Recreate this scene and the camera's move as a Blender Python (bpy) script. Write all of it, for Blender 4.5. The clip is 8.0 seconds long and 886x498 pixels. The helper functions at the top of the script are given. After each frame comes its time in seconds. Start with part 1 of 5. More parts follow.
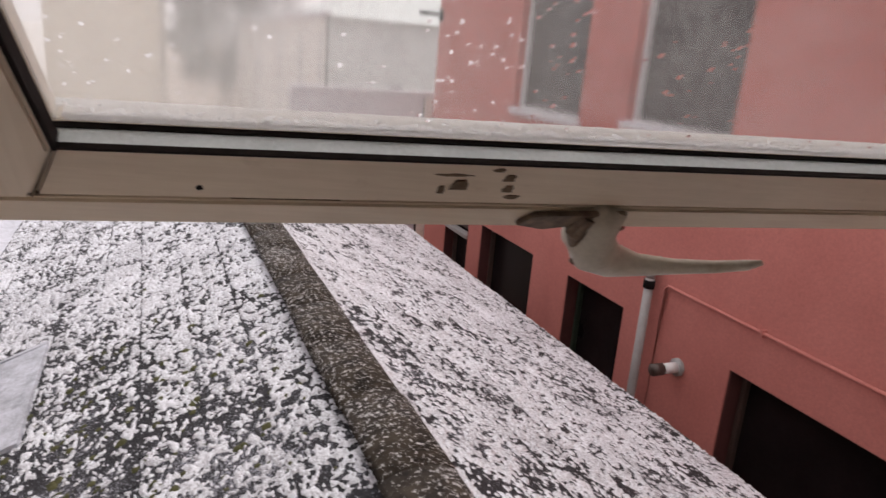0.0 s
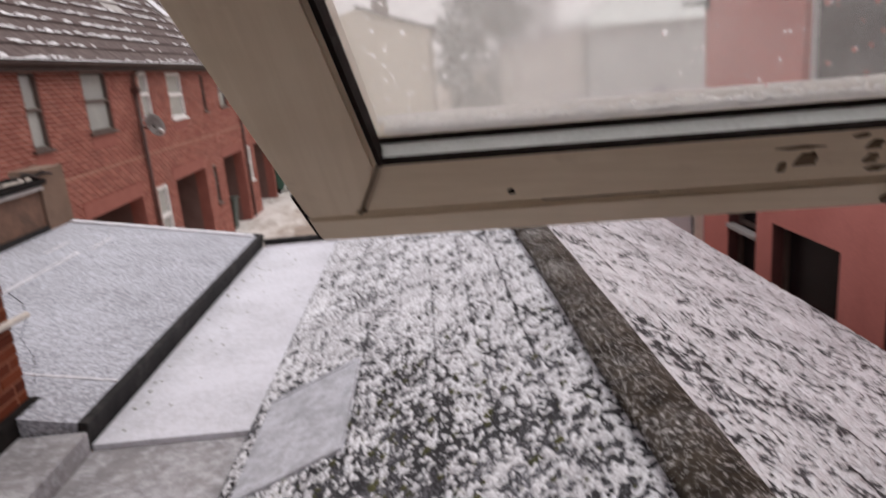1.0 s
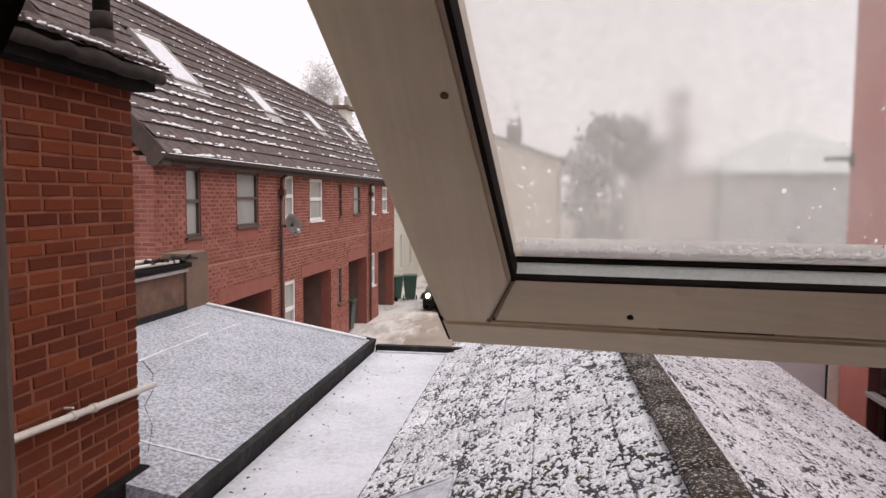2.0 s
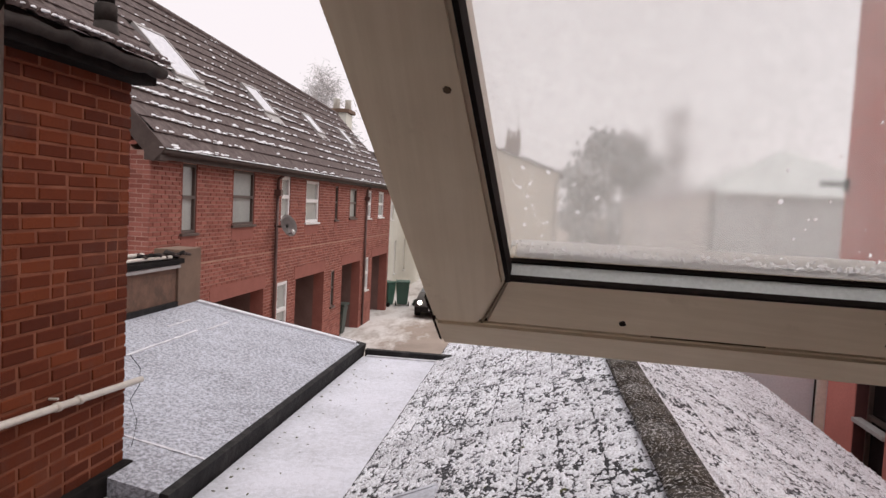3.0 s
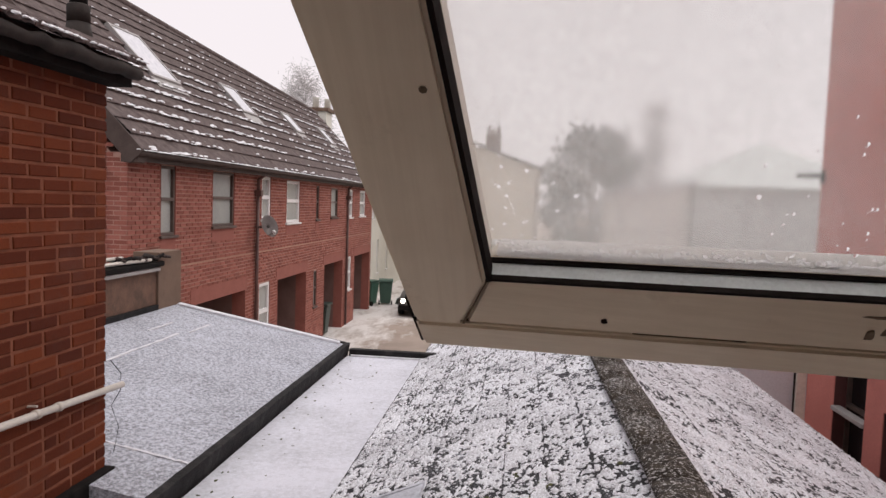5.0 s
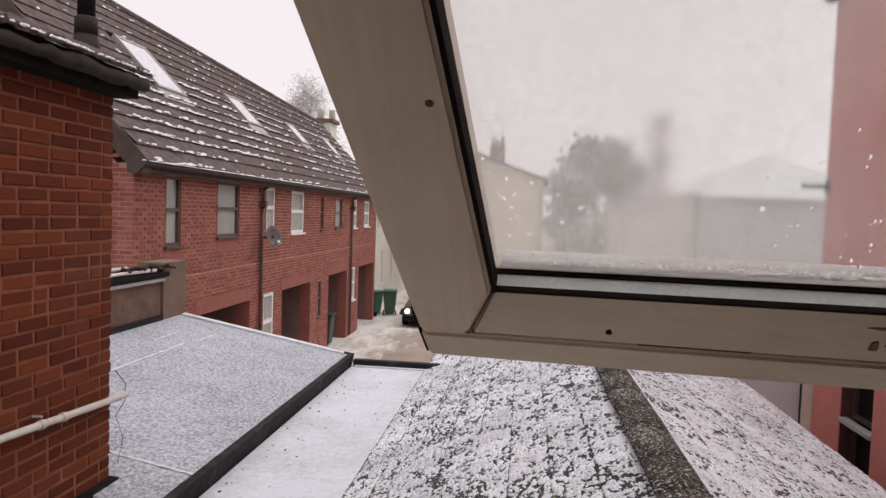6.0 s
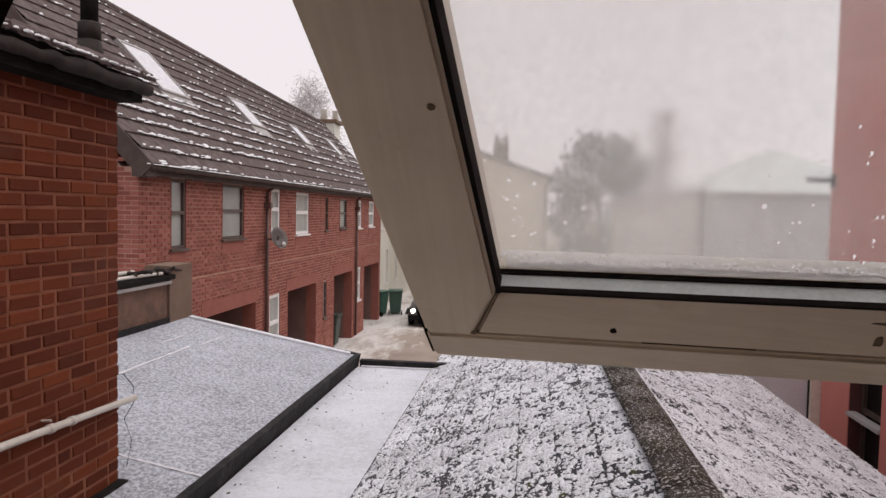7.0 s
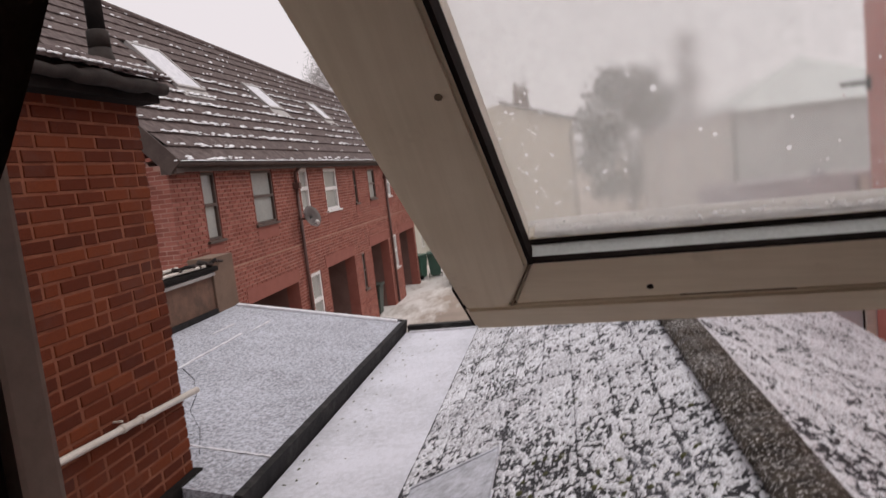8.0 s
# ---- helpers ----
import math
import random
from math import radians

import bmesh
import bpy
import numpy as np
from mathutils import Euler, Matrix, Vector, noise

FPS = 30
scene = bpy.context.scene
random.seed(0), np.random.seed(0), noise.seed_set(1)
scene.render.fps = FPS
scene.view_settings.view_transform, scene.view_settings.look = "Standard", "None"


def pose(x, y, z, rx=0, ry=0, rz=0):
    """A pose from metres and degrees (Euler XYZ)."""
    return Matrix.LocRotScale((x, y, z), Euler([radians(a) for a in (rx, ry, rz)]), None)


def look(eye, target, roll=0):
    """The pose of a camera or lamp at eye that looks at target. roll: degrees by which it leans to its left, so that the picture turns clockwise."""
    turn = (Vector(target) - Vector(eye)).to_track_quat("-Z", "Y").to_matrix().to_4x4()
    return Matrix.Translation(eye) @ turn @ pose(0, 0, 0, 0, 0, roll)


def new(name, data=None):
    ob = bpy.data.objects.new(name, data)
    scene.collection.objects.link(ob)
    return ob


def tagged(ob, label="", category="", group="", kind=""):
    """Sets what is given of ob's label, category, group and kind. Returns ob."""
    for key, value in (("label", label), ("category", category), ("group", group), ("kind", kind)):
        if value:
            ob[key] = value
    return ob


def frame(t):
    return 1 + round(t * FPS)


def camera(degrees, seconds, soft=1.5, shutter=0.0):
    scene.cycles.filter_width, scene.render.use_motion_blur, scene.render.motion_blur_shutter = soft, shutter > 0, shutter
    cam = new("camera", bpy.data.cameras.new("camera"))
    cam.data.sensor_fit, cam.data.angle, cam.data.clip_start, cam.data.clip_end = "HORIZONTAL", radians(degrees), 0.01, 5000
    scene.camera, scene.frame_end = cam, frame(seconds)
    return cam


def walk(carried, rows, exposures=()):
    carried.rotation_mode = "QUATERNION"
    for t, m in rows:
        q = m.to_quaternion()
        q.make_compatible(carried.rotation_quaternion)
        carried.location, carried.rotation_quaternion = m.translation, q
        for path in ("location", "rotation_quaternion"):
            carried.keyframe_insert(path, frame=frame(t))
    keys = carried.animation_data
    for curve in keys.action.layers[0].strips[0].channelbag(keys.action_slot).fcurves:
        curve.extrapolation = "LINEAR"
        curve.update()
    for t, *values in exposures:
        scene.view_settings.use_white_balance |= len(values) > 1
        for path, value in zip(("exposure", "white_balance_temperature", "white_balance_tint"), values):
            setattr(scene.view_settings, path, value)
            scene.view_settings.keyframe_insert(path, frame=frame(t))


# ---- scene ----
cam = camera(65.1, 8.0, shutter=0.5)

PATH = [
    (0, (0.039, 0.009, 4.425), (0.811, 1.772, 3.881), 4.8),
    (0.2, (0.025, 0.022, 4.422), (0.743, 1.81, 3.884), 3.9),
    (0.4, (0.019, 0.022, 4.417), (0.633, 1.849, 3.883), 2.4),
    (0.5, (0.016, 0.019, 4.409), (0.589, 1.859, 3.874), 1.7),
    (0.6, (0.014, 0.032, 4.402), (0.513, 1.891, 3.856), 1.0),
    (0.8, (0.009, 0.052, 4.386), (0.286, 1.937, 3.777), -0.5),
    (1, (0.012, 0.055, 4.403), (0.039, 1.991, 3.899), -5.1),
    (1.2, (0.01, 0.024, 4.405), (-0.037, 1.975, 3.968), -3.7),
    (1.5, (0.001, 0.0, 4.41), (-0.244, 1.972, 4.187), -2.3),
    (2, (0.002, -0.009, 4.406), (-0.281, 1.966, 4.257), 0.4),
    (3.5, (0.001, -0.009, 4.397), (-0.267, 1.969, 4.279), 3.4),
    (4, (0.002, -0.007, 4.399), (-0.239, 1.975, 4.268), 2.6),
    (4.2, (0.003, 0.002, 4.401), (-0.209, 1.986, 4.271), 1.6),
    (5.3, (0.002, -0.006, 4.4), (-0.216, 1.978, 4.27), 2.1),
    (5.5, (0.001, -0.007, 4.401), (-0.218, 1.978, 4.288), 1.9),
    (6, (0.002, -0.008, 4.401), (-0.228, 1.976, 4.3), 2.0),
    (6.5, (0.003, -0.009, 4.403), (-0.233, 1.974, 4.302), 1.3),
    (6.7, (0.003, -0.01, 4.402), (-0.239, 1.973, 4.303), 1.4),
    (7, (0.003, -0.011, 4.403), (-0.241, 1.971, 4.299), 1.2),
    (7.5, (0.002, -0.011, 4.409), (-0.299, 1.963, 4.294), -0.9),
    (8, (0.009, -0.013, 4.421), (-0.338, 1.945, 4.202), -6.5),
]
walk(cam, [(t, look(eye, target, roll)) for t, eye, target, roll in PATH],
     [(0.0, 0.25), (0.5, 0.2), (1.0, 0.03), (2.0, 0.15), (3.5, 0.01), (6.0, -0.02), (7.0, -0.09), (8.0, -0.18)])

# ---- world and light: an overcast winter sky over fresh snow ----
world = bpy.data.worlds.new("overcast")
scene.world = world
world.use_nodes = True
wn, wl = world.node_tree.nodes, world.node_tree.links
wn.clear()
sky = wn.new("ShaderNodeTexSky")
sky.sky_type = 'NISHITA'
sky.sun_disc = False
sky.sun_elevation, sky.sun_rotation = radians(66), radians(76)
sky.dust_density = 4.0
cloud = wn.new("ShaderNodeMix")
cloud.data_type = 'RGBA'
cloud.inputs[0].default_value = 0.93
cloud.inputs[7].default_value = (10.0, 9.2, 9.45, 1)
back = wn.new("ShaderNodeBackground")
back.inputs[1].default_value = 0.1
wout = wn.new("ShaderNodeOutputWorld")
wl.new(sky.outputs[0], cloud.inputs[6])
wl.new(cloud.outputs[2], back.inputs[0])
wl.new(back.outputs[0], wout.inputs[0])
sun = new("sun", bpy.data.lights.new("sun", 'SUN'))
sun.data.energy, sun.data.angle, sun.data.color = 1.7, radians(80), (1.0, 0.95, 0.9)
sun.matrix_world = look((6, 5.5, 14), (0, 4, 0))


# ---- materials ----
class Nodes:
    """A small helper round one material's node tree."""
    def __init__(self, name):
        self.m = bpy.data.materials.new(name)
        self.m.use_nodes = True
        self.t = self.m.node_tree
        self.b = self.t.nodes["Principled BSDF"]
        self.pos = self.t.nodes.new("ShaderNodeNewGeometry")

    def add(self, kind, **values):
        n = self.t.nodes.new(kind)
        for k, v in values.items():
            n.inputs[k.replace("_", " ")].default_value = v
        return n

    def link(self, a, b):
        self.t.links.new(a, b)

    def noise(self, scale, detail=4.0, rough=0.6, stretch=None):
        n = self.add("ShaderNodeTexNoise", Scale=scale, Detail=detail, Roughness=rough)
        if stretch:
            mp = self.add("ShaderNodeMapping")
            mp.inputs["Scale"].default_value = stretch
            self.link(self.pos.outputs["Position"], mp.inputs[0])
            self.link(mp.outputs[0], n.inputs[0])
        else:
            self.link(self.pos.outputs["Position"], n.inputs[0])
        return n.outputs[0]

    def ramp(self, value, a, b, ca=(0, 0, 0), cb=(1, 1, 1)):
        r = self.add("ShaderNodeValToRGB")
        r.color_ramp.elements[0].position, r.color_ramp.elements[1].position = a, b
        r.color_ramp.elements[0].color, r.color_ramp.elements[1].color = (*ca, 1), (*cb, 1)
        self.link(value, r.inputs[0])
        return r.outputs[0]

    def mix(self, f, a, b, blend='MIX'):
        n = self.t.nodes.new("ShaderNodeMix")
        n.data_type, n.blend_type = 'RGBA', blend
        for i, v in ((0, f), (6, a), (7, b)):
            if isinstance(v, (tuple, list)):
                n.inputs[i].default_value = (*v[:3], 1)
            elif isinstance(v, (int, float)):
                n.inputs[i].default_value = v
            else:
                self.link(v, n.inputs[i])
        return n.outputs[2]

    def bump(self, height, strength=0.3, dist=0.01):
        n = self.add("ShaderNodeBump", Strength=strength, Distance=dist)
        self.link(height, n.inputs["Height"])
        self.link(n.outputs[0], self.b.inputs["Normal"])

    def done(self, colour, rough=0.8, metal=0.0, spec=None):
        if isinstance(colour, tuple):
            self.b.inputs["Base Color"].default_value = (*colour, 1)
        else:
            self.link(colour, self.b.inputs["Base Color"])
        self.b.inputs["Roughness"].default_value = rough
        self.b.inputs["Metallic"].default_value = metal
        if spec is not None:
            self.b.inputs["Specular IOR Level"].default_value = spec
        return self.m


def worn(name, a, b, scale=6.0, fine=60.0, rough=0.8, bump=0.2, metal=0.0, dirt=None, spec=None, dist=0.006, grain=0.82):
    """Two tones at a coarse and a fine scale, with fine relief."""
    n = Nodes(name)
    c = n.mix(n.ramp(n.noise(scale, 5), 0.35, 0.68), a, b)
    f = n.noise(fine, 4)
    c = n.mix(n.ramp(f, 0.3, 0.75), n.mix(1.0, c, (grain,) * 3, 'MULTIPLY'), c)
    if dirt:
        c = n.mix(n.ramp(n.noise(scale * 0.45, 6, 0.7), 0.52, 0.72), c, dirt)
    n.bump(f, bump, dist)
    return n.done(c, rough, metal, spec)


def brick_material(name, dark, mid, light, per_object, fine=90.0):
    n = Nodes(name)
    if per_object:
        r = n.add("ShaderNodeObjectInfo").outputs["Random"]
    else:
        r = n.pos.outputs["Random Per Island"]
    k = n.add("ShaderNodeValToRGB")
    k.color_ramp.elements[0].color, k.color_ramp.elements[1].color = (*dark, 1), (*light, 1)
    e = k.color_ramp.elements.new(0.55)
    e.color = (*mid, 1)
    n.link(r, k.inputs[0])
    f = n.noise(fine, 5, 0.7)
    c = n.mix(n.ramp(f, 0.3, 0.7), n.mix(1.0, k.outputs[0], (0.68, 0.66, 0.66), 'MULTIPLY'), k.outputs[0])
    c = n.mix(n.ramp(n.noise(1.7, 6, 0.7), 0.52, 0.8), c, n.mix(0.5, c, (0.1, 0.06, 0.05)))
    n.bump(f, 0.5, 0.004)
    return n.done(c, 0.9, spec=0.25)


def snowed(name, base_a, base_b, scale, low, high, snow=(0.86, 0.87, 0.9), fine=120.0, rough=0.9, stretch=None, patch=0.0, patch_scale=1.2):
    """A surface with thin snow lying on it in grains and patches."""
    n = Nodes(name)
    base = n.mix(n.ramp(n.noise(scale * 0.3, 5), 0.35, 0.65), base_a, base_b)
    s = n.noise(scale, 6, 0.75, stretch)
    if patch:
        big = n.noise(patch_scale, 4, 0.6)
        s2 = n.t.nodes.new("ShaderNodeMath")
        s2.operation = 'MULTIPLY_ADD'
        n.link(big, s2.inputs[0])
        s2.inputs[1].default_value = patch
        n.link(s, s2.inputs[2])
        s3 = n.t.nodes.new("ShaderNodeMath")
        s3.operation = 'SUBTRACT'
        n.link(s2.outputs[0], s3.inputs[0])
        s3.inputs[1].default_value = patch * 0.5
        s = s3.outputs[0]
    mask = n.ramp(s, low, high)
    tone = n.mix(n.ramp(n.noise(fine, 3), 0.3, 0.7), n.mix(1.0, snow, (0.86, 0.87, 0.9), 'MULTIPLY'), snow)
    n.bump(s, 0.6, 0.012)
    return n.done(n.mix(mask, base, tone), rough, spec=0.2)


M = {}
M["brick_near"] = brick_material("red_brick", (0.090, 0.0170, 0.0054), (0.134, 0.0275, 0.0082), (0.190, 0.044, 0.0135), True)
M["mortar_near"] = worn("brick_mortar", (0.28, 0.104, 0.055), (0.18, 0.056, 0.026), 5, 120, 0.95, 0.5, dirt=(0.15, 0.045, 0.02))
# Mews brick is lightened and less saturated, with some haze put into it.
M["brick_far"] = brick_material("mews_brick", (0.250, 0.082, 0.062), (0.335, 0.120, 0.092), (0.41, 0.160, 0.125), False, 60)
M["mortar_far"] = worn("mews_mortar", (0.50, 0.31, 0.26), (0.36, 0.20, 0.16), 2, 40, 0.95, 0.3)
M["band"] = worn("pale_string_course", (0.48, 0.28, 0.21), (0.38, 0.20, 0.15), 4, 40, 0.9)
M["soldier"] = worn("soldier_brick", (0.31, 0.108, 0.083), (0.26, 0.086, 0.066), 3, 30, 0.9)
M["pink"] = worn("pink_masonry_paint", (0.61, 0.222, 0.188), (0.53, 0.18, 0.15), 0.9, 45, 0.85, 0.35, dirt=(0.40, 0.13, 0.11))
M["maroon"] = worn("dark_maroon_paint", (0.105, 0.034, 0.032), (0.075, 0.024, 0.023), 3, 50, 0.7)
M["cream"] = worn("cream_render", (0.86, 0.79, 0.66), (0.80, 0.73, 0.60), 0.6, 20, 0.9)
M["white_render"] = worn("white_render", (0.78, 0.77, 0.70), (0.70, 0.69, 0.62), 0.6, 20, 0.9)
M["yard_grey"] = worn("grey_painted_render", (0.70, 0.72, 0.76), (0.64, 0.66, 0.70), 1.5, 30, 0.8)
# Distant haze is put into these two cladding colours.
M["grey_clad"] = worn("hazed_grey_cladding", (0.63, 0.66, 0.655), (0.57, 0.60, 0.595), 0.5, 12, 0.7)
M["pale_clad"] = worn("hazed_pale_cladding", (0.84, 0.83, 0.79), (0.78, 0.77, 0.73), 0.5, 12, 0.7)
M["tile"] = snowed("concrete_roof_tile", (0.075, 0.057, 0.055), (0.142, 0.112, 0.107), 22, 0.66, 0.76, snow=(0.6, 0.6, 0.62), fine=60, stretch=(1, 0.5, 1), patch=0.25, patch_scale=0.7)
M["tile_snow"] = worn("clinging_snow", (0.84, 0.84, 0.87), (0.76, 0.77, 0.80), 9, 70, 0.9, 0.4)
M["slate"] = snowed("frosted_slate", (0.0125, 0.0125, 0.0145), (0.038, 0.037, 0.042), 110, 0.55, 0.68, snow=(0.42, 0.425, 0.47), fine=200, rough=0.7, stretch=(1, 0.6, 1), patch=0.5, patch_scale=2.2)
M["snow"] = worn("fresh_snow", (0.76, 0.76, 0.80), (0.60, 0.605, 0.65), 11, 130, 0.92, 0.5, spec=0.2)
M["thin_snow"] = snowed("thin_grey_snow", (0.30, 0.295, 0.32), (0.42, 0.415, 0.44), 90, 0.38, 0.54, snow=(0.87, 0.88, 0.915), fine=260, rough=0.9, patch=0.35, patch_scale=2.6)
M["ridge"] = snowed("mossy_ridge_tile", (0.016, 0.013, 0.011), (0.060, 0.049, 0.037), 58, 0.545, 0.60, snow=(0.60, 0.585, 0.57), patch=0.18, patch_scale=2.5)
M["felt"] = snowed("felt_under_thin_snow", (0.16, 0.165, 0.182), (0.24, 0.245, 0.268), 52, 0.39, 0.60, snow=(0.56, 0.58, 0.645), fine=190, stretch=(0.75, 0.6, 1), patch=0.16, patch_scale=1.6)
M["strip"] = snowed("flat_roof_snow", (0.42, 0.43, 0.47), (0.50, 0.51, 0.55), 24, 0.28, 0.62, snow=(0.68, 0.69, 0.75), patch=0.7, patch_scale=1.1)
M["slab"] = snowed("grey_slab_with_thin_snow", (0.20, 0.195, 0.205), (0.28, 0.275, 0.285), 12, 0.42, 0.74, snow=(0.58, 0.585, 0.62), patch=0.6)
M["lead"] = snowed("lead_under_smooth_snow", (0.30, 0.31, 0.34), (0.38, 0.39, 0.43), 14, 0.36, 0.64, snow=(0.61, 0.625, 0.68), patch=0.5, patch_scale=3.0)
M["kerb"] = worn("wet_black_felt", (0.012, 0.0115, 0.012), (0.024, 0.0225, 0.023), 9, 60, 0.8, 0.6, dirt=(0.048, 0.045, 0.044), spec=0.2)
M["moss"] = worn("moss", (0.055, 0.058, 0.02), (0.10, 0.10, 0.04), 20, 160, 0.95, 0.8)
M["black"] = worn("black_flashing", (0.010, 0.009, 0.009), (0.022, 0.019, 0.018), 9, 60, 0.85, 0.3, spec=0.08)
M["barge"] = worn("brown_painted_board", (0.060, 0.042, 0.037), (0.085, 0.062, 0.055), 4, 50, 0.7, 0.2, spec=0.25)
M["pane_grey"] = worn("dim_window_glass", (0.135, 0.13, 0.125), (0.10, 0.096, 0.092), 1.2, 30, 0.35, 0.0, spec=0.2)
M["fascia"] = worn("dark_fascia", (0.030, 0.025, 0.023), (0.055, 0.046, 0.042), 5, 50, 0.8, 0.3, spec=0.2)


def painted(name, stretch):
    n = Nodes(name)
    c = n.mix(n.ramp(n.noise(7, 5), 0.35, 0.68), (0.77, 0.67, 0.525), (0.68, 0.58, 0.445))
    streak = n.noise(1.0, 5, 0.65, stretch)
    c = n.mix(n.ramp(streak, 0.42, 0.62), n.mix(1.0, c, (0.945, 0.935, 0.92), 'MULTIPLY'), c)
    c = n.mix(n.ramp(n.noise(16, 6, 0.75), 0.60, 0.78), c, (0.56, 0.46, 0.34))
    n.bump(streak, 0.12, 0.001)
    return n.done(c, 0.38)


M["sash_rail"] = painted("aged_cream_paint_on_the_rail", (5, 160, 160))
M["sash"] = painted("aged_cream_paint_on_the_stile", (150, 5, 5))
M["gasket"] = worn("black_rubber", (0.012, 0.0082, 0.0075), (0.020, 0.014, 0.013), 30, 200, 0.8, 0.1, spec=0.08, dist=0.001)
M["spacer"] = worn("dull_aluminium", (0.74, 0.78, 0.79), (0.66, 0.70, 0.71), 30, 300, 0.5, 0.05, dist=0.001)
M["rust"] = worn("rusty_stain", (0.10, 0.065, 0.035), (0.20, 0.14, 0.085), 90, 300, 0.8, 0.5, dist=0.001)
M["worn_metal"] = worn("worn_zinc", (0.24, 0.175, 0.12), (0.07, 0.048, 0.032), 60, 300, 0.6, 0.3, 0.0, dist=0.001)
M["handle"] = worn("yellowed_white_enamel", (0.66, 0.62, 0.52), (0.58, 0.53, 0.43), 24, 200, 0.35, 0.05, dirt=(0.34, 0.28, 0.2), dist=0.001)
M["white"] = worn("white_pvc", (0.84, 0.83, 0.83), (0.78, 0.77, 0.77), 5, 80, 0.4, 0.05)
M["pipe_white"] = worn("dirty_white_pipe", (0.70, 0.66, 0.60), (0.58, 0.53, 0.47), 7, 90, 0.45, 0.1)
M["brown"] = worn("dark_brown_frame", (0.075, 0.05, 0.042), (0.11, 0.075, 0.062), 5, 80, 0.5, 0.1)
M["pipe_brown"] = worn("brown_downpipe", (0.085, 0.04, 0.034), (0.12, 0.06, 0.05), 5, 80, 0.5, 0.1)
M["grey_pipe"] = worn("grey_pipe", (0.40, 0.38, 0.37), (0.33, 0.31, 0.30), 5, 80, 0.5, 0.1)
# Dark brown that holds the shade of recessed interiors.
M["dark"] = worn("shade_toned_interior", (0.16, 0.09, 0.078), (0.20, 0.115, 0.10), 3, 40, 0.9)
M["green_dark"] = worn("dark_green_paint", (0.025, 0.045, 0.03), (0.035, 0.06, 0.04), 3, 40, 0.6)
M["bin"] = worn("green_bin_plastic", (0.045, 0.105, 0.078), (0.06, 0.13, 0.095), 3, 60, 0.5)
M["dark_bin"] = worn("dark_bin_plastic", (0.035, 0.05, 0.04), (0.045, 0.06, 0.05), 3, 60, 0.5)
M["tan"] = worn("tan_render", (0.20, 0.130, 0.092), (0.145, 0.094, 0.067), 4, 60, 0.9, 0.4, dirt=(0.15, 0.10, 0.075))
M["old_wall"] = worn("weathered_brown_wall", (0.19, 0.105, 0.07), (0.12, 0.068, 0.047), 7, 60, 0.9, 0.5, dirt=(0.07, 0.045, 0.033))
M["plaster"] = worn("plaster", (0.80, 0.77, 0.71), (0.74, 0.71, 0.65), 2, 60, 0.85)
M["jamb"] = worn("grey_brown_paint", (0.27, 0.22, 0.19), (0.22, 0.18, 0.155), 9, 200, 0.5, 0.1, dist=0.001)
M["curtain"] = worn("dark_curtain", (0.115, 0.080, 0.066), (0.155, 0.11, 0.092), 40, 400, 0.95, 0.4)
# Bark, twigs and leaf are pale grey: haze before the far trees, as colour.
M["bark"] = worn("hazed_bark", (0.46, 0.44, 0.43), (0.58, 0.56, 0.55), 4, 30, 0.95)
M["twigs"] = worn("hazed_twigs", (0.58, 0.56, 0.56), (0.70, 0.68, 0.68), 2, 20, 0.95)
M["leaf"] = worn("hazed_leaf", (0.40, 0.40, 0.40), (0.54, 0.54, 0.545), 2, 20, 0.9)
M["dish"] = worn("grey_dish", (0.20, 0.17, 0.165), (0.25, 0.22, 0.21), 3, 40, 0.5)
lamp = Nodes("headlamp_glow")
lamp.b.inputs["Emission Color"].default_value = (1.0, 0.92, 0.78, 1)
lamp.b.inputs["Emission Strength"].default_value = 9.0
M["headlamp"] = lamp.done((0.9, 0.88, 0.82), 0.2)
M["car"] = worn("dark_car_paint", (0.085, 0.08, 0.08), (0.11, 0.105, 0.105), 2, 40, 0.3)
M["door_panel"] = worn("pale_door", (0.55, 0.56, 0.55), (0.48, 0.49, 0.48), 2, 40, 0.6)


def glass_dark(name):
    n = Nodes(name)
    return n.done(n.mix(n.ramp(n.noise(1.2, 3), 0.3, 0.7), (0.05, 0.05, 0.052), (0.1, 0.1, 0.1)), 0.06, 0.0, 0.6)


M["pane"] = glass_dark("window_glass")
M["pane_dark"] = worn("unlit_glass", (0.010, 0.008, 0.009), (0.018, 0.014, 0.015), 1.6, 30, 0.25, 0.0, spec=0.12)
# Pale tone stands in for sky reflection and a net curtain behind.
M["pane_pale"] = worn("glass_toned_for_sky_and_net", (0.42, 0.43, 0.41), (0.34, 0.35, 0.34), 1.6, 30, 0.12, 0.0)


